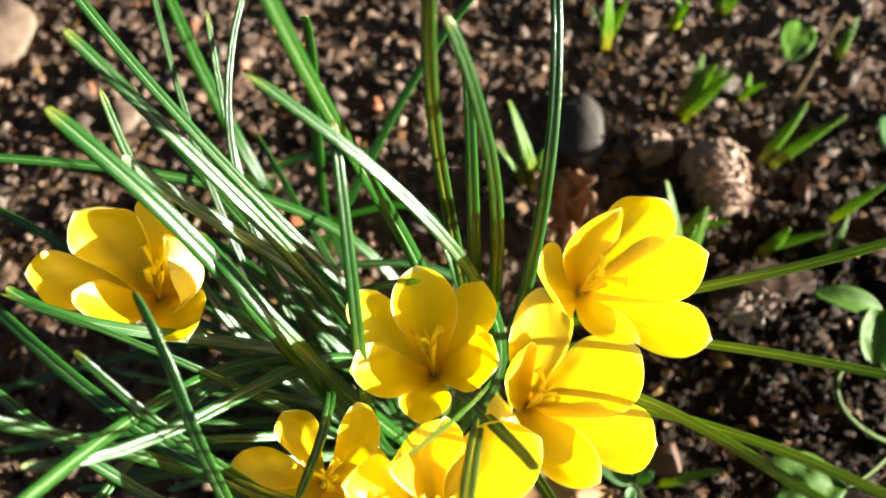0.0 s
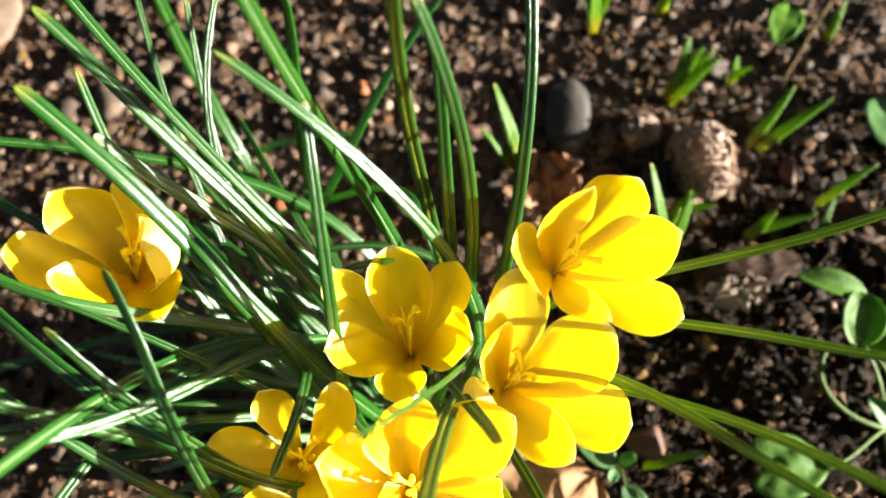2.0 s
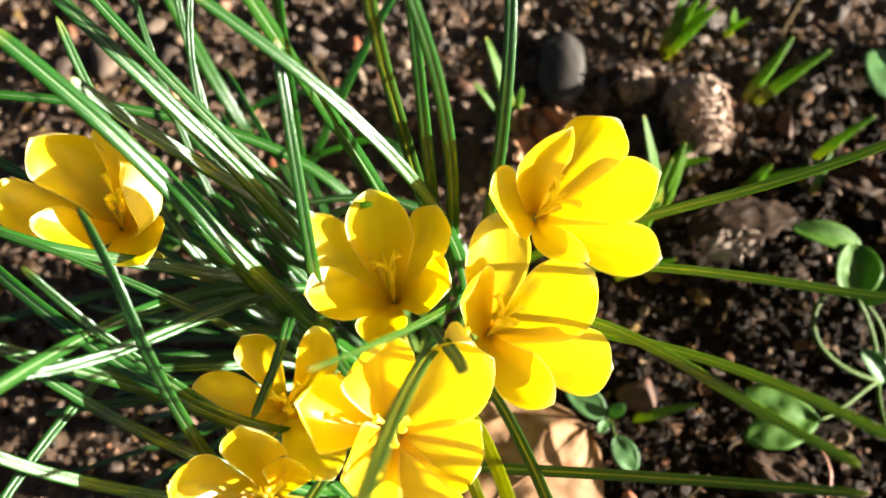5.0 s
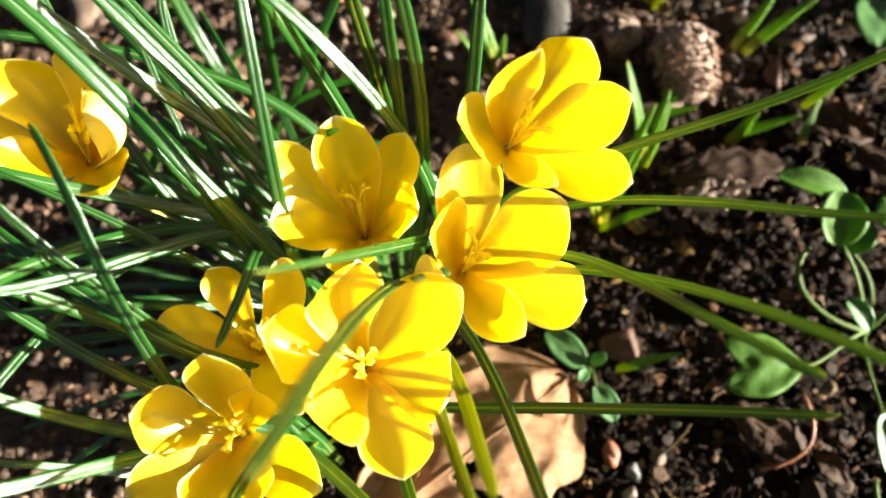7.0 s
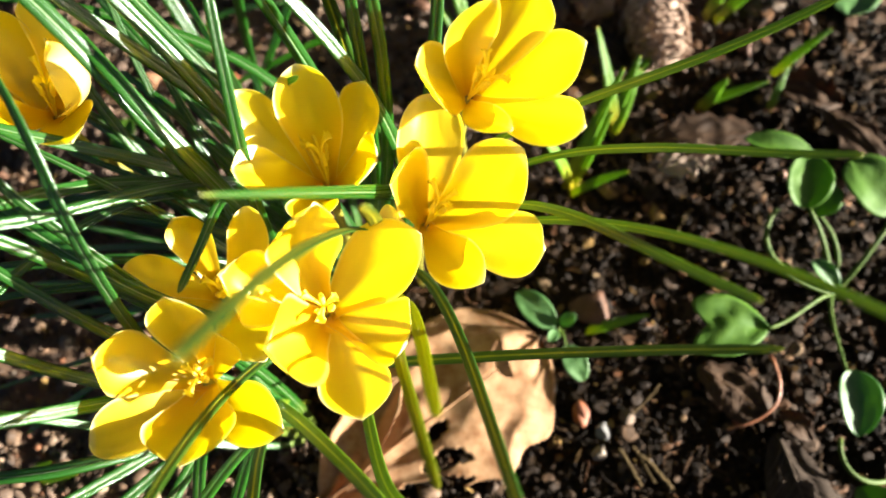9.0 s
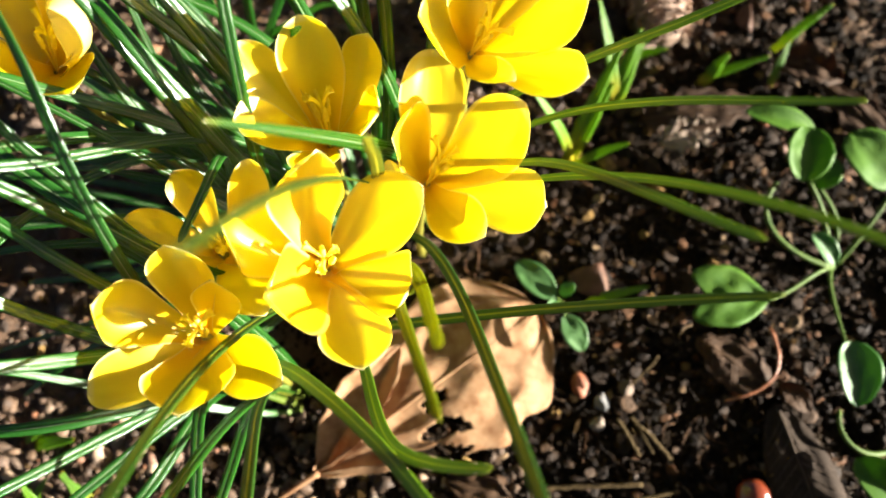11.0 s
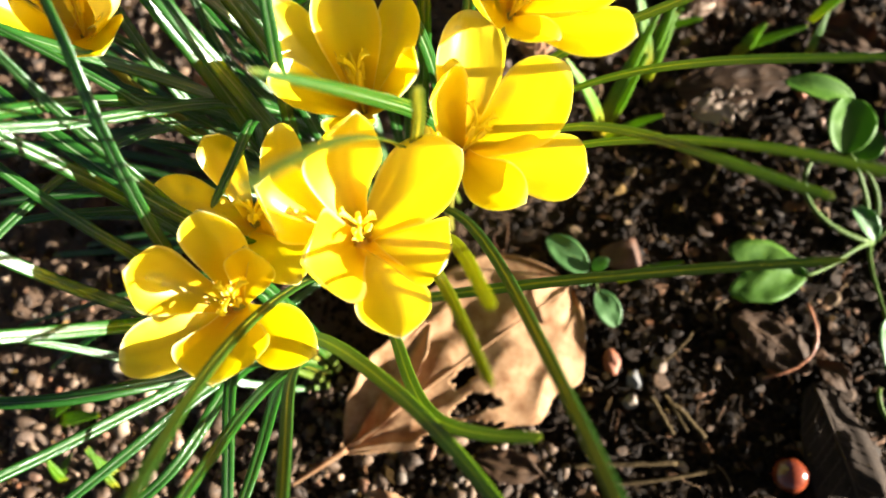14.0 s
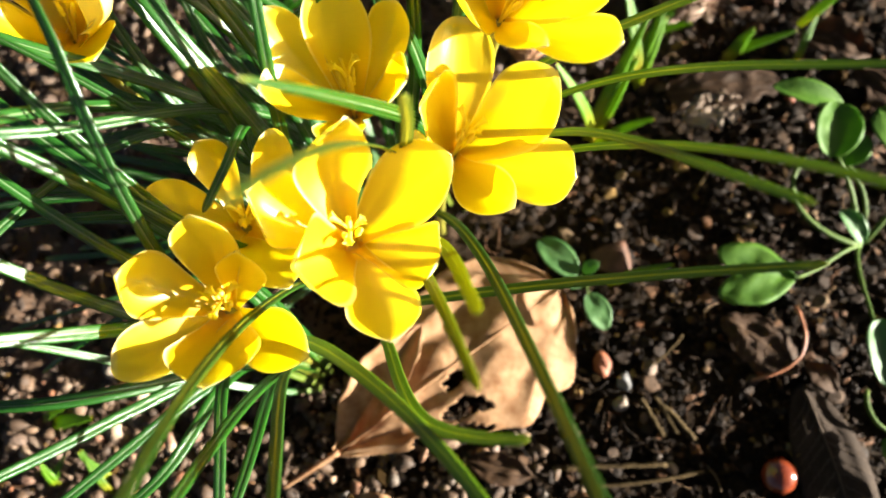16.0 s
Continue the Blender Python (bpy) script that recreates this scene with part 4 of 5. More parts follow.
rock("pebble", "brown rounded pebble in shade", -12.6, 3.6, (0.6, 0.7, 0.4), STONE_PINK, 14.7, 0)
rock("pebble", "dark pebble at the foot of the leaves", -9.9, 1.6, (0.7, 0.6, 0.4), STONE_DARK, 15.3, 0)
rock("pebble", "dusty pink pebble on soil", 1.2, 15.0, (0.55, 0.4, 0.3), STONE_PINK, 16.1, 0)
rock("pebble", "tan pebble on crumbly soil", -13.0, 18.2, (0.65, 0.45, 0.35), STONE_BEIGE, 17.9, 0)
rock("pebble", "pale grey pebble on dark soil", 13.9, 15.7, (0.35, 0.3, 0.25), STONE_PALE, 18.2, 0)
rock("pebble", "tiny orange berry-like pebble", 15.3, 8.2, (0.22, 0.2, 0.2), STONE_RED, 19.2, 0)
rock("shiny_nut", "glossy reddish brown nut lying on soil", 13.5, -6.2, (0.62, 0.6, 0.55), NUT, 3.0, 0, 0.42, 0.06, 2.0)


def broad(name, label, category, material, base, tip, half, rib=0.05, ribs=0, **kw):
    """A dry leaf lying on the soil, with its raised midrib."""
    base, tip = np.asarray(base, float), np.asarray(tip, float)
    ob = base_at(name, *base)
    tagged(ob, label, category)
    me = broad_mesh("blade", base - base, tip - base, half, material, **kw)
    piece("blade", me, ob)
    across = np.zeros(len(me.vertices), dtype=np.float32)
    me.attributes["across"].data.foreach_get("value", across)
    line = [np.array(v.co) / CM for v, u in zip(me.vertices, across) if abs(u) < 1e-4]
    line = line[:len(line) // 2]
    line = line[1:-2:max(1, len(line) // 24)]
    piece("midrib", tube_mesh("midrib", line, np.linspace(rib, rib * 0.35, len(line)), material, 6), ob)
    rows, cols = kw["rows"] if "rows" in kw else 26, kw["cols"] if "cols" in kw else 17
    for k in range(ribs):
        for way in (-1, 1):
            i0 = int(rows * (0.08 + 0.74 * k / ribs))
            path = []
            for j in range(1, cols // 2):
                i = min(rows - 1, i0 + int(0.34 * j * rows / cols))
                path.append(np.array(me.vertices[i * cols + cols // 2 + way * j].co) / CM)
            piece("side_rib", tube_mesh("side_rib", path, np.linspace(rib * 0.5, rib * 0.2, len(path)), material, 5), ob)
    return ob


def stalk(parent, points, r0, r1, material, name="stalk"):
    off = np.array(parent.location) / CM
    s = np.linspace(0, 1, 14)
    return piece(name, tube_mesh(name, bezier(np.array(points, float) - off, s), r0 + (r1 - r0) * s, material, 7), parent)


dead = broad("dead_leaf", "large tan dead leaf with two torn holes, lying under the crocuses", "leaf", DEAD, (-2.1, -5.8, 0.35), (6.1, 0.3, 0.6), 3.0,
             lift=0.8, cup=-0.16, wave=0.12, widest=0.68, sharp=0.5, hole=[(0.50, -0.17, 0.085), (0.465, -0.55, 0.12), (0.52, -0.62, 0.07), (0.37, -0.92, 0.20)], seed=1.0, rib=0.08, rows=90, cols=61, ragged=0.12, lower=1.0, crease=0.12)
stalk(dead, [(-3.9, -7.0, 0.25), (-3.2, -6.6, 0.4), (-2.7, -6.2, 0.5), (-1.9, -5.7, 0.45)], 0.07, 0.12, DEAD)
broad("dead_leaf_scrap", "curled scrap of tan dead leaf with a stiff edge", "leaf", DEAD, (-1.9, -5.5, 0.3), (1.0, -1.2, 1.3), 0.9,
             lift=0.5, cup=0.5, wave=0.2, seed=5.0, ragged=0.2)
broad("dark_dry_leaf", "dark grey withered leaf with raised ribs", "leaf", DRY_DARK, (14.6, -3.0, 0.35), (16.2, -9.2, 0.5), 1.25, lift=0.25, cup=-0.16, wave=0.10, widest=0.5, sharp=0.6, seed=3.0, rows=40, cols=25, ribs=11, rib=0.07)
broad("dry_leaf", "brown dry leaf with a serrated edge on dark soil", "leaf", DRY_BROWN, (10.4, 8.3, 0.4), (14.8, 8.7, 0.65), 0.85, lift=0.25, cup=0.12, wave=0.12, seed=7.0, ragged=0.5, crease=0.09, rows=50, cols=31, sharp=0.45)
broad("dry_leaf", "pale torn piece of dry leaf on soil", "leaf", PALE_DRY, (11.0, 7.2, 0.55), (13.3, 7.7, 0.75), 0.66, lift=0.12, cup=0.22, wave=0.22, seed=9.0, ragged=0.75, sharp=0.45, crease=0.18, rows=40, cols=25, hole=[(0.85, -0.6, 0.16)])
broad("dry_leaf", "crumpled rusty brown dry leaf with a curled edge", "leaf", RUST, (4.3, 13.8, 0.4), (4.9, 9.9, 0.8), 1.15, lift=0.7, cup=0.45, wave=0.8, seed=11.0, ragged=0.6, sharp=0.4, crease=0.9, rows=60, cols=41)
broad("dry_leaf", "dull brown dry leaf flat on soil", "leaf", DRY_BROWN, (12.0, -0.6, 0.35), (14.6, -2.6, 0.4), 0.9, lift=0.15, cup=-0.1, wave=0.2, seed=13.0, ribs=6, ragged=0.3, crease=0.08, rows=36, cols=25)
broad("dry_leaf", "reddish brown folded dry leaf", "leaf", DRY_BROWN, (15.8, 10.9, 0.4), (18.4, 9.8, 0.7), 0.8, lift=0.3, cup=0.5, wave=0.3, seed=15.0, ragged=0.4, crease=0.15, rows=36, cols=25)
broad("dry_leaf", "dark brown dry leaf beside a stone", "leaf", DRY_DARK, (7.5, 13.6, 0.3), (10.0, 11.6, 0.4), 1.0, lift=0.2, cup=0.1, wave=0.3, seed=17.0, ragged=0.5, crease=0.6, rows=40, cols=27)
broad("dry_leaf", "tan dry petal-shaped leaf on gravel", "leaf", DEAD, (-8.9, -3.3, 0.4), (-6.6, -2.5, 0.5), 0.5, lift=0.15, cup=0.3, wave=0.2, seed=19.0)
broad("dry_leaf", "pale twisted dry leaf under the clump", "leaf", DEAD, (-8.7, 8.7, 1.2), (-6.1, 4.9, 2.6), 0.28, lift=0.2, cup=0.5, wave=0.3, seed=21.0)
broad("dry_leaf", "grey brown dry leaf lying at the bed's edge", "leaf", DRY_BROWN, (17.9, 9.9, 0.3), (20.6, 6.3, 0.5), 0.85, lift=0.15, cup=-0.1, wave=0.2, seed=23.0, ragged=0.4, crease=0.12, rows=36, cols=25)
broad("dry_leaf", "small curled orange brown leaf on dark soil", "leaf", DRY_BROWN, (14.8, -2.3, 0.35), (15.8, -3.3, 0.45), 0.42, lift=0.2, cup=0.5, wave=0.2, seed=31.0, ragged=0.2)
broad("dry_leaf", "small tan leaf scrap on soil", "leaf", DEAD, (0.6, -8.0, 0.3), (-1.2, -7.2, 0.4), 0.5, lift=0.2, cup=0.3, wave=0.3, seed=25.0, ragged=0.3)
broad("dry_leaf", "rusty brown leaf scrap beside a twig", "leaf", DRY_BROWN, (2.6, -5.9, 0.3), (5.0, -6.4, 0.4), 0.55, lift=0.2, cup=0.4, wave=0.3, seed=27.0, ragged=0.2)


def twig(label, points, r, material=TWIG):
    p = np.array(points, float)
    ob = base_at("twig", *p[0])
    tagged(ob, label, "twig")
    s = np.linspace(0, 1, 16)
    c = bezier(p - p[0], s)
    for k in range(16):
        c[k] += 0.5 * r * np.array([noise.noise((k * 0.7, p[0][0], 1)), noise.noise((k * 0.7, p[0][1], 5)), 0])
    piece("stick", tube_mesh("stick", c, [r * (0.8 + 0.3 * noise.noise((k * 0.9, r, 2.0))) for k in range(16)], material, 8), ob)


twig("thin grey brown twig on soil", [(6.0, -6.1, 0.3), (7.2, -6.0, 0.35), (8.6, -5.95, 0.35), (9.7, -5.9, 0.3)], 0.11)
twig("thin yellowish straw on soil", [(6.9, -6.7, 0.35), (8.4, -6.6, 0.4), (9.6, -6.4, 0.4), (11.0, -6.1, 0.3)], 0.09)
twig("reddish curved stalk lying on soil", [(14.6, -0.2, 0.5), (15.2, -1.6, 0.7), (14.6, -2.6, 0.6), (12.9, -2.9, 0.3)], 0.07, RED_TWIG)
twig("short pale stick among crumbs", [(9.2, -2.6, 0.25), (9.7, -2.1, 0.35), (10.2, -1.8, 0.35), (10.5, -1.3, 0.3)], 0.06)
twig("short brown stick on soil", [(9.6, -3.8, 0.3), (10.0, -4.2, 0.35), (10.4, -4.6, 0.35), (10.7, -5.0, 0.3)], 0.12)
twig("broken brown stick beside another", [(8.9, -3.6, 0.30), (9.1, -4.0, 0.36), (9.4, -4.5, 0.36), (9.6, -4.9, 0.30)], 0.10)
twig("short weathered stick on dark soil", [(9.4, -3.5, 0.30), (9.6, -3.9, 0.35), (9.9, -4.4, 0.35), (10.1, -4.8, 0.30)], 0.08)
twig("pale brown stick at the bed's far side", [(9.0, 16.2, 0.3), (9.2, 16.8, 0.4), (9.4, 17.4, 0.4), (9.6, 18.0, 0.4)], 0.11)
twig("brown stick leaning among leaves", [(-3.7, 13.6, 0.2), (-4.3, 14.3, 0.5), (-5.2, 15.6, 0.5), (-5.7, 16.6, 0.3)], 0.16)
twig("grey weathered twig in leaf litter", [(15.2, 17.2, 0.3), (16.0, 18.6, 0.6), (17.0, 20.0, 0.8), (18.0, 21.6, 0.6)], 0.13)
twig("thin pale dry stalk", [(11.2, 4.0, 0.3), (11.5, 4.5, 0.4), (11.8, 5.0, 0.4), (12.2, 5.6, 0.3)], 0.06)


def cone(label, x, y, length, wide, narrow, turn, rows, per):
    """A worn scaly cone lying on the soil, from its wide end to its narrow end."""
    z = ground_height(x, y) + 0.5 * (wide + narrow) * 0.52
    thing = tagged(base_at("pine_cone", x, y, z), label, "pine cone")

    def girth(f):
        return (wide + (narrow - wide) * f) * min(1.0, 0.62 + 1.9 * f) * (1 - 0.35 * max(0.0, f - 0.8) / 0.2)

    spots = [k / 11 for k in range(12)]
    core = [np.array([math.cos(radians(turn)), math.sin(radians(turn)), 0]) * length * (f - 0.5) for f in spots]
    piece("core", tube_mesh("core", core, [0.86 * girth(f) for f in spots], CONE, 18), thing)
    plate = [(0.0, -0.5, 0.0), (0.55, -0.46, 0.16), (0.92, -0.22, 0.27), (1.0, 0.0, 0.30), (0.92, 0.22, 0.27), (0.55, 0.46, 0.16), (0.0, 0.5, 0.0), (0.0, 0.0, 0.16), (0.6, 0.0, 0.34), (0.85, 0.0, 0.10)]
    share = mesh_of("scale", plate, [(0, 1, 8, 7), (1, 2, 8), (2, 3, 8), (3, 4, 8), (4, 5, 8), (5, 6, 7, 8), (3, 2, 9), (4, 3, 9), (2, 1, 9), (5, 4, 9), (1, 0, 9), (6, 5, 9), (0, 6, 9)], CONE, smooth=False)
    for i in range(rows):
        f = (i + 0.4) / rows
        r = 0.86 * girth(f)
        for j in range(per):
            w = 2 * math.pi * (j + 0.5 * (i % 2)) / per + random.uniform(-0.06, 0.06)
            if math.sin(w) < -0.7 or random.random() < 0.10:
                continue
            ob = piece("scale", share, thing)
            k = 2 * math.pi * r / per * random.uniform(0.95, 1.25)
            m = Matrix.Rotation(radians(turn), 4, "Z") @ Matrix.Translation(Vector(((f - 0.5) * length, math.cos(w) * r, math.sin(w) * r)) * CM)
            m = m @ Matrix.Rotation(w - math.pi / 2, 4, "X") @ Matrix.Rotation(radians(random.uniform(-42, 0)), 4, "Y") @ Matrix.Diagonal((length / rows * random.uniform(1.5, 2.2), k, length / rows * 1.5, 1))
            ob.matrix_basis = m


cone("weathered pale brown scaly cone lying on dark soil", 11.3, 13.2, 3.1, 1.65, 0.85, -80, 12, 21)
cone("small brown scaly cone fragment", 8.75, 14.8, 1.5, 0.8, 0.55, -150, 7, 14)

# ---- seedlings ----


def seedling(label, x, y):
    ob = base_at("seedling", x, y, ground_height(x, y))
    return tagged(ob, label, "plant", "green seedlings")


def seed_leaf(parent, base, tip, half, pale=False, **kw):
    off = np.array(parent.location) / CM
    return piece("leaf", broad_mesh("leaf", np.array(base, float) - off, np.array(tip, float) - off, half, PALE_GREEN if pale else GREEN, rows=20, cols=13, **kw), parent)


s1 = seedling("small seedling with rounded pale green leaves beside a dead leaf", 6.9, 0.5)
stalk(s1, [(6.85, 0.55, 1.3), (6.88, 0.4, 1.45), (6.9, 0.2, 1.5), (6.97, -0.1, 1.45)], 0.04, 0.035, STALK)
stalk(s1, [(6.9, 0.5, 0.0), (6.85, 0.55, 0.6), (6.8, 0.6, 1.1), (6.7, 0.6, 1.5)], 0.06, 0.05, STALK)
seed_leaf(s1, (6.6, 0.6, 1.5), (5.2, 1.95, 1.5), 0.52, lift=0.12, cup=0.15, wave=0.08, sharp=0.55, pale=True, seed=1.0)
seed_leaf(s1, (6.95, 0.0, 1.45), (7.6, -1.3, 1.3), 0.44, lift=0.1, cup=0.15, wave=0.08, sharp=0.55, pale=True, seed=2.0)
seed_leaf(s1, (6.75, 0.75, 1.5), (7.3, 1.0, 1.9), 0.24, lift=0.05, cup=0.25, sharp=0.55, pale=True, seed=3.0)
seed_leaf(s1, (6.65, 0.5, 1.5), (6.3, 0.05, 1.8), 0.2, lift=0.05, cup=0.25, sharp=0.55, pale=True, seed=4.0)

s2 = seedling("trailing weed with heart-shaped green leaves on long stalks", 17.4, 2.2)
stalk(s2, [(17.4, 2.2, 0.0), (16.4, 2.0, 0.9), (15.4, 0.9, 1.1), (14.2, 0.6, 1.5)], 0.081, 0.0675, STALK)
seed_leaf(s2, (14.3, 0.6, 1.5), (11.3, 0.75, 1.6), 1.12, lift=0.12, cup=0.08, wave=0.12, heart=0.26, seed=5.0)
stalk(s2, [(17.4, 2.2, 0.1), (15.2, 2.4, 0.9), (14.0, 3.9, 1.0), (15.1, 5.2, 1.3)], 0.108, 0.0945, STALK)
stalk(s2, [(17.3, 2.3, 0.0), (17.0, 3.3, 1.0), (16.6, 4.2, 1.6), (16.0, 5.0, 2.0)], 0.108, 0.081, STALK)
stalk(s2, [(17.4, 2.4, 0.0), (17.6, 3.4, 1.0), (17.1, 4.4, 1.4), (16.4, 5.0, 1.6)], 0.0945, 0.0675, STALK)
seed_leaf(s2, (15.8, 5.0, 2.0), (16.1, 7.0, 2.4), 0.82, lift=0.15, cup=0.3, wave=0.08, widest=0.5, sharp=0.45, seed=6.0)
seed_leaf(s2, (16.3, 4.9, 1.6), (17.3, 5.9, 1.8), 0.5, lift=0.12, cup=0.2, wave=0.08, sharp=0.5, seed=7.0)
stalk(s2, [(16.0, 5.4, 1.2), (16.4, 6.2, 1.6), (16.5, 6.8, 1.9), (16.3, 7.2, 2.1)], 0.081, 0.0675, STALK)
seed_leaf(s2, (16.4, 7.0, 2.1), (13.8, 7.7, 2.3), 0.48, lift=0.2, cup=0.35, wave=0.08, sharp=0.6, seed=9.0)
seed_leaf(s2, (17.1, 2.1, 0.9), (16.2, 3.2, 1.4), 0.38, lift=0.1, cup=0.5, sharp=0.5, pale=True, seed=11.0)
stalk(s2, [(17.3, 2.1, 0.1), (16.7, 1.2, 0.8), (17.0, -0.4, 1.1), (16.7, -1.5, 1.9)], 0.08, 0.065, STALK)
seed_leaf(s2, (16.9, -0.9, 1.9), (16.7, -3.2, 2.0), 0.75, lift=0.15, cup=0.4, wave=0.1, widest=0.45, sharp=0.55, pale=True, seed=12.0)
stalk(s2, [(17.5, 2.3, 0.1), (18.0, 2.9, 0.8), (18.8, 4.0, 1.2), (19.4, 5.0, 1.5)], 0.108, 0.0945, STALK)
seed_leaf(s2, (19.4, 5.0, 1.5), (17.8, 7.0, 1.8), 1.05, lift=0.2, cup=0.15, wave=0.08, sharp=0.45, seed=13.0)
s3 = seedling("seedling with broad pale leaves at the bed's edge", 18.6, -4.6)
stalk(s3, [(18.6, -4.6, 0.0), (17.4, -5.0, 0.8), (16.3, -4.4, 0.9), (16.8, -3.2, 0.5)], 0.1, 0.08, STALK)
seed_leaf(s3, (17.0, -4.9, 0.8), (18.9, -7.0, 1.1), 0.8, lift=0.2, cup=0.3, sharp=0.5, seed=14.0)
s4 = seedling("low plant with a large mottled green leaf", 19.8, 16.5)
seed_leaf(s4, (19.8, 16.5, 0.2), (18.8, 13.4, 1.4), 1.2, lift=0.2, cup=0.15, sharp=0.5, pale=True, seed=15.0)
seed_leaf(s4, (19.9, 16.4, 0.2), (21.6, 15.0, 1.2), 0.9, lift=0.2, cup=0.15, sharp=0.5, seed=16.0)
s5 = seedling("small weed with dull green leaves in litter", 15.7, 20.6)
seed_leaf(s5, (16.2, 21.4, 0.3), (14.9, 18.8, 1.0), 0.75, lift=0.2, cup=0.2, sharp=0.55, seed=17.0)
s6 = seedling("tiny rounded green seedling in the shade of leaves", -11.2, 8.1)
seed_leaf(s6, (-11.2, 8.1, 0.3), (-10.6, 9.4, 0.8), 0.5, lift=0.1, cup=0.2, sharp=0.5, seed=18.0)
seed_leaf(s6, (-11.2, 8.0, 0.3), (-10.3, 7.4, 0.8), 0.45, lift=0.1, cup=0.2, sharp=0.5, seed=19.0)

# ---- crumbs, gravel and litter ----


def ball(cuts):
    bm = bmesh.new()
    bmesh.ops.create_icosphere(bm, subdivisions=cuts, radius=1.0)
    v = np.array([list(x.co) for x in bm.verts])
    f = np.array([[x.index for x in q.verts] for q in bm.faces])
    bm.free()
    return v, f


def scatter(name, label, category, material, count, region, radius, rng, cuts=1, stretch=(0.7, 1.3), rough=0.22, sink=0.35, keep=None, smooth=True):
    """Many loose grains in one mesh; radius: smallest and largest, in centimetres."""
    v, f = ball(cuts)
    verts, faces, n = [], [], 0
    while n < count:
        x, y = rng.uniform(region[0], region[1]), rng.uniform(region[2], region[3])
        if keep is not None and rng.random() > keep(x, y):
            continue
        r = radius[0] * (radius[1] / radius[0]) ** (rng.random() ** 1.9)
        q = v * (1 + rng.normal(0, rough, (len(v), 1))) * rng.uniform(stretch[0], stretch[1], 3)
        m = np.linalg.qr(rng.normal(size=(3, 3)))[0]
        q = q @ m * r + np.array([x, y, ground_height(x, y) + r * (1 - 2 * sink)])
        verts.append(q)
        faces.append(f + n * len(v))
        n += 1
    ob = new(name, mesh_of(name, np.concatenate(verts), np.concatenate(faces).tolist(), material, smooth=smooth))
    return tagged(ob, label, category, kind="stuff")


rng = np.random.default_rng(7)


def pebbly(x, y):
    return 1.0 if x < 0.5 and y < -3 else (0.10 if x < 1 else (1.0 if y < -5.4 and x < 5.5 else (0.10 if y < -4 and x < 11 else 0.004)))


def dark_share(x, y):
    """How much dark compost or painted leaf shade there is at a place, from 0 to 1."""
    # this bump paints the leaves' shade into the soil left of the clump
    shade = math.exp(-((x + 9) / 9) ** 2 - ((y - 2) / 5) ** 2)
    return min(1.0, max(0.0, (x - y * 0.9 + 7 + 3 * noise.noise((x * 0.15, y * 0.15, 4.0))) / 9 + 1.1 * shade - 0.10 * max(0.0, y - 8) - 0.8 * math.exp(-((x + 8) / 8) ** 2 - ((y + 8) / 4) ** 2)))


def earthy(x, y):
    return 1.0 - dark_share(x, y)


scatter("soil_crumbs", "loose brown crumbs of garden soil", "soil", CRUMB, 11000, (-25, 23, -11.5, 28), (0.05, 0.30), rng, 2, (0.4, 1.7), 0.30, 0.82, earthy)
scatter("compost_crumbs", "loose nearly black crumbs of moist compost, also painting shade under the leaves", "soil", COMPOST_AND_SHADE, 16000, (-14, 21, -11, 18), (0.022, 0.14), rng, 2, (0.3, 1.9), 0.40, 0.56, dark_share)
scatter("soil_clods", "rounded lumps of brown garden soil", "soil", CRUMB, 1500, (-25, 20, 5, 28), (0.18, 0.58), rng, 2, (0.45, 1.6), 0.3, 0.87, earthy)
scatter("gravel", "small brown and grey gravel grains", "gravel", GRAVEL, 4200, (-24, 21, -11, 27), (0.07, 0.32), rng, 2, (0.55, 1.4), 0.12, 0.42, pebbly)
scatter("bark_chips", "small splinters of bark and dry litter", "litter", CHIP, 3000, (-24, 23, -11, 27), (0.03, 0.15), rng, 1, (0.22, 3.2), 0.3, 0.42, None, False)


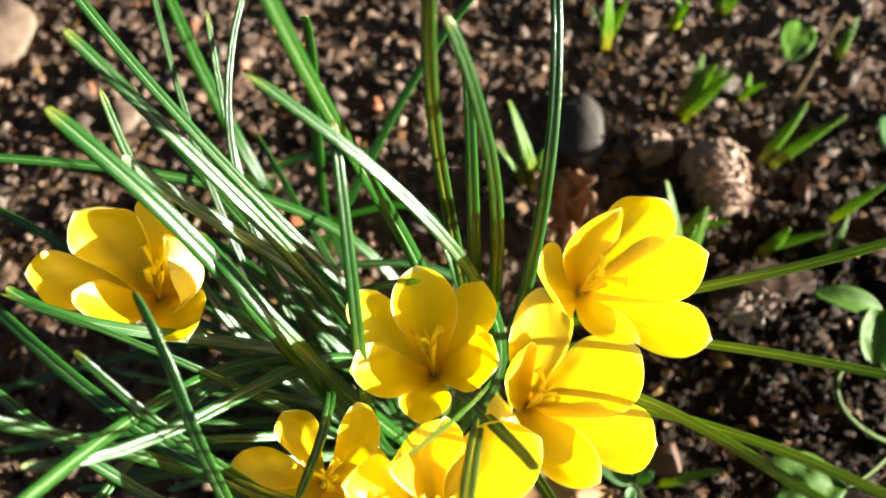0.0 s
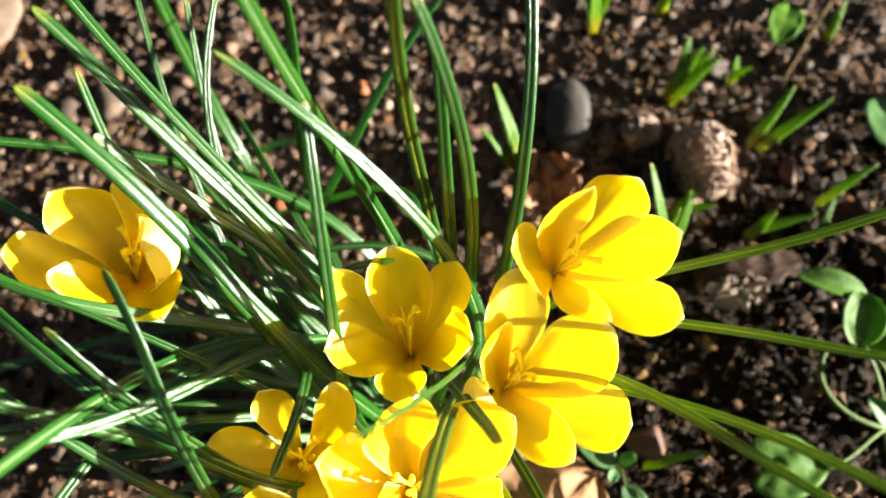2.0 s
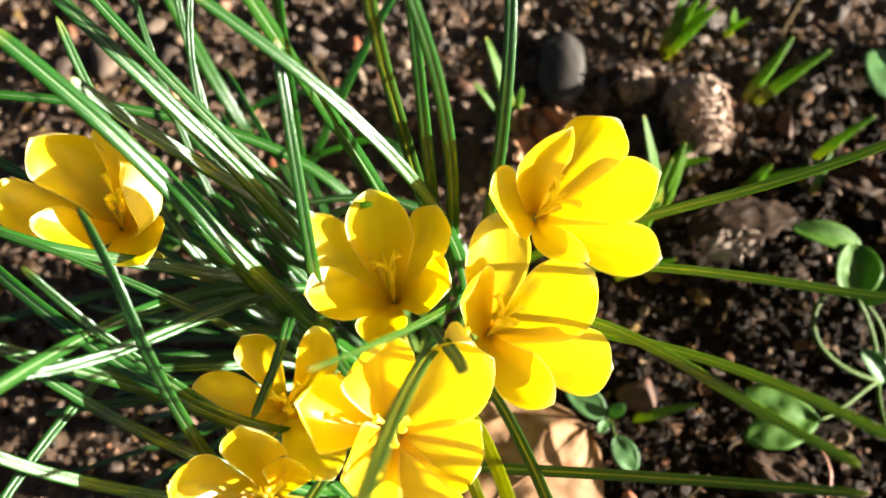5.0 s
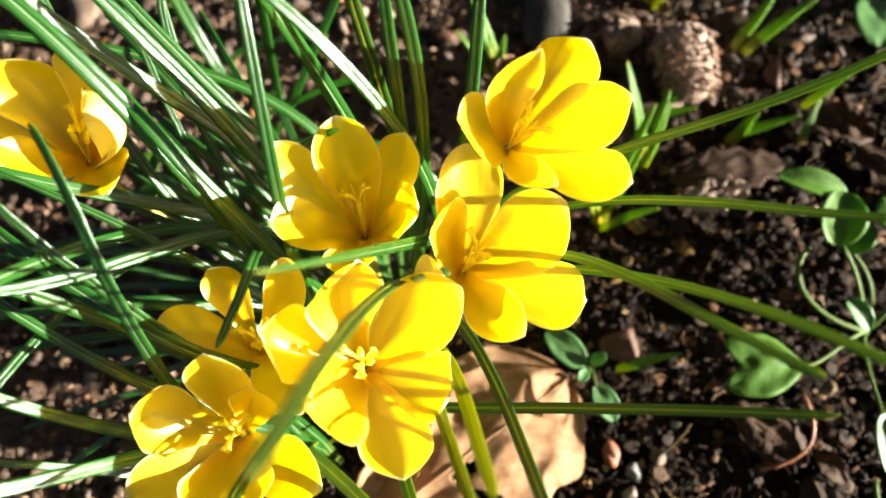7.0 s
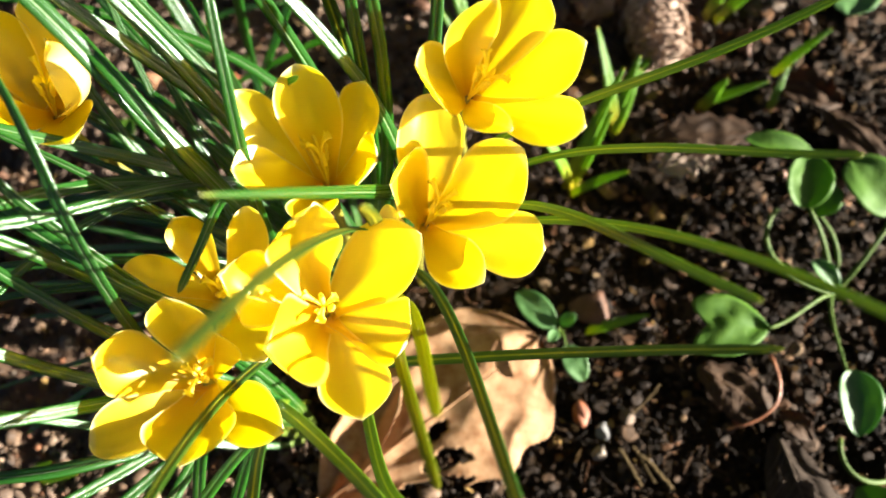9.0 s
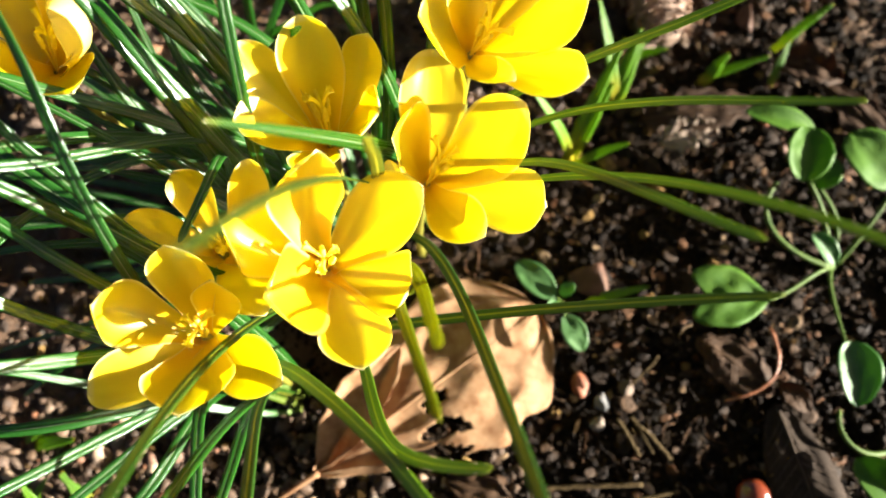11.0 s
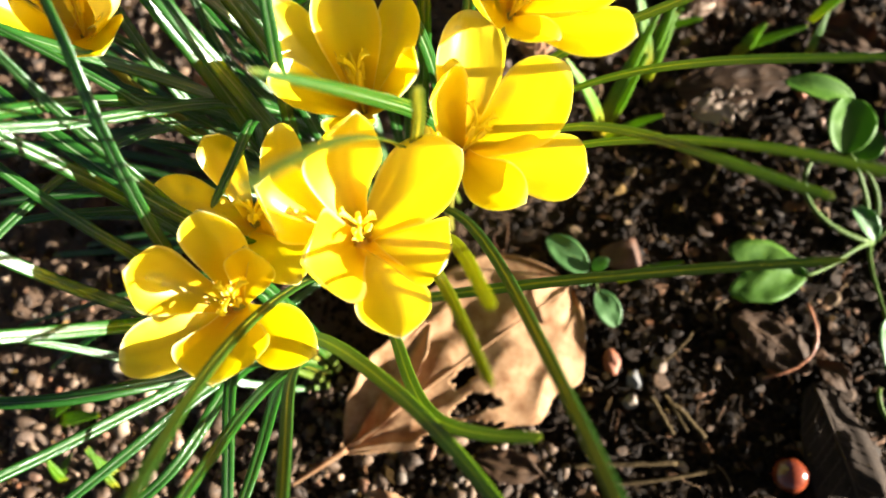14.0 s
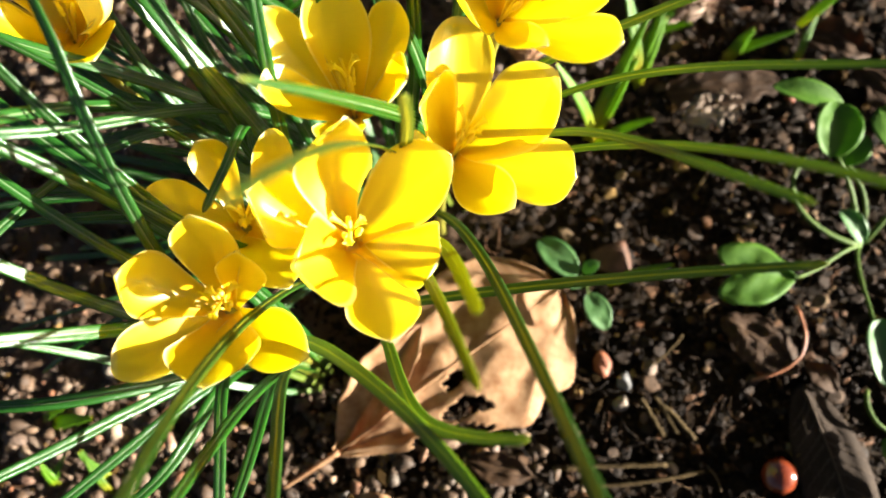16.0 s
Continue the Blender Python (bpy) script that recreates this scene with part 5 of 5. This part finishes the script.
def litter(name, label, material, count, region, size, rng):
    """Thin curled flakes of old leaves, lying nearly flat in one mesh."""
    verts, faces, n = [], [], 0
    for k in range(count):
        x, y = rng.uniform(region[0], region[1]), rng.uniform(region[2], region[3])
        m, a0 = 7, rng.uniform(0, 6.28)
        rad = rng.uniform(*size)
        ring = [(a0 + 2 * math.pi * j / m, rad * rng.uniform(0.45, 1.2)) for j in range(m)]
        tilt, curl = rng.normal(0, 0.22, 2), rng.uniform(-0.35, 0.3)
        stretch = rng.uniform(0.5, 1.0)
        z = ground_height(x, y) + 0.10 + rng.uniform(0, 0.10)
        top = [(0.0, 0.0)] + [(math.cos(a) * q * 0.55, math.sin(a) * q * 0.55 * stretch) for a, q in ring] + [(math.cos(a) * q, math.sin(a) * q * stretch) for a, q in ring]
        for low in (0.0, 0.025):
            for u, v in top:
                verts.append((x + u, y + v, z + tilt[0] * u + tilt[1] * v + curl * (u * u + v * v) / rad * 0.5 - low))
        c = 2 * m + 1
        f = [(0, 1 + j, 1 + (j + 1) % m) for j in range(m)] + [(1 + j, 1 + m + j, 1 + m + (j + 1) % m, 1 + (j + 1) % m) for j in range(m)]
        edge = [(1 + m + j, c + 1 + m + j, c + 1 + m + (j + 1) % m, 1 + m + (j + 1) % m) for j in range(m)]
        full = f + [tuple(c + q for q in t[::-1]) for t in f] + edge
        faces += [tuple(q + n for q in t) for t in full]
        n += 2 * c
    return tagged(new(name, mesh_of(name, verts, faces, material)), label, "litter", kind="stuff")


FLAKE = ramp_material("leaf flakes", [(0.0, (0.010, 0.0052, 0.002)), (0.45, (0.026, 0.0135, 0.0055)), (0.75, (0.056, 0.029, 0.012)), (0.90, (0.12, 0.050, 0.017)), (0.97, (0.20, 0.13, 0.07))], 0.8, 300.0, bump=0.7, spec=0.2)
litter("leaf_flakes", "dark brown flakes of rotted leaves on soil", FLAKE, 900, (4, 20, -10, 17), (0.10, 0.42), rng)
litter("leaf_flakes", "small brown scraps of dry leaves among soil", FLAKE, 750, (-22, 19, 6, 26), (0.10, 0.40), rng)


def fibres(name, label, material, count, region, rng):
    """Short roots, needles and splinters strewn over the soil, in one mesh."""
    verts, faces, n = [], [], 0
    for k in range(count):
        x, y = rng.uniform(region[0], region[1]), rng.uniform(region[2], region[3])
        turn, length, r = rng.uniform(0, 6.28), rng.uniform(0.25, 1.3), rng.uniform(0.012, 0.045)
        out = np.array([math.cos(turn), math.sin(turn), rng.normal(0, 0.12)])
        side = np.array([-out[1], out[0], 0.0])
        bow = rng.normal(0, 0.16) * length
        z = ground_height(x, y) + rng.uniform(0.10, 0.22)
        for i in range(5):
            f = i / 4
            p = np.array([x, y, z]) + out * length * (f - 0.5) + side * bow * (1 - (2 * f - 1) ** 2)
            w = r * (1.0 - 0.5 * f)
            verts += [p + side * w, p + np.array([0, 0, w]), p - side * w, p - np.array([0, 0, w])]
        for i in range(4):
            for j in range(4):
                faces.append((n + 4 * i + j, n + 4 * i + (j + 1) % 4, n + 4 * i + 4 + (j + 1) % 4, n + 4 * i + 4 + j))
        faces += [(n + 3, n + 2, n + 1, n), (n + 16, n + 17, n + 18, n + 19)]
        n += 20
    return tagged(new(name, mesh_of(name, verts, faces, material)), label, "litter", kind="stuff")


fibres("root_fibres", "thin brown rootlets and splinters strewn on soil", FLAKE, 900, (3, 21, -10, 20), rng)
fibres("root_fibres", "fine dry stalks lying among soil crumbs", FLAKE, 500, (-22, 3, -10, 26), rng)
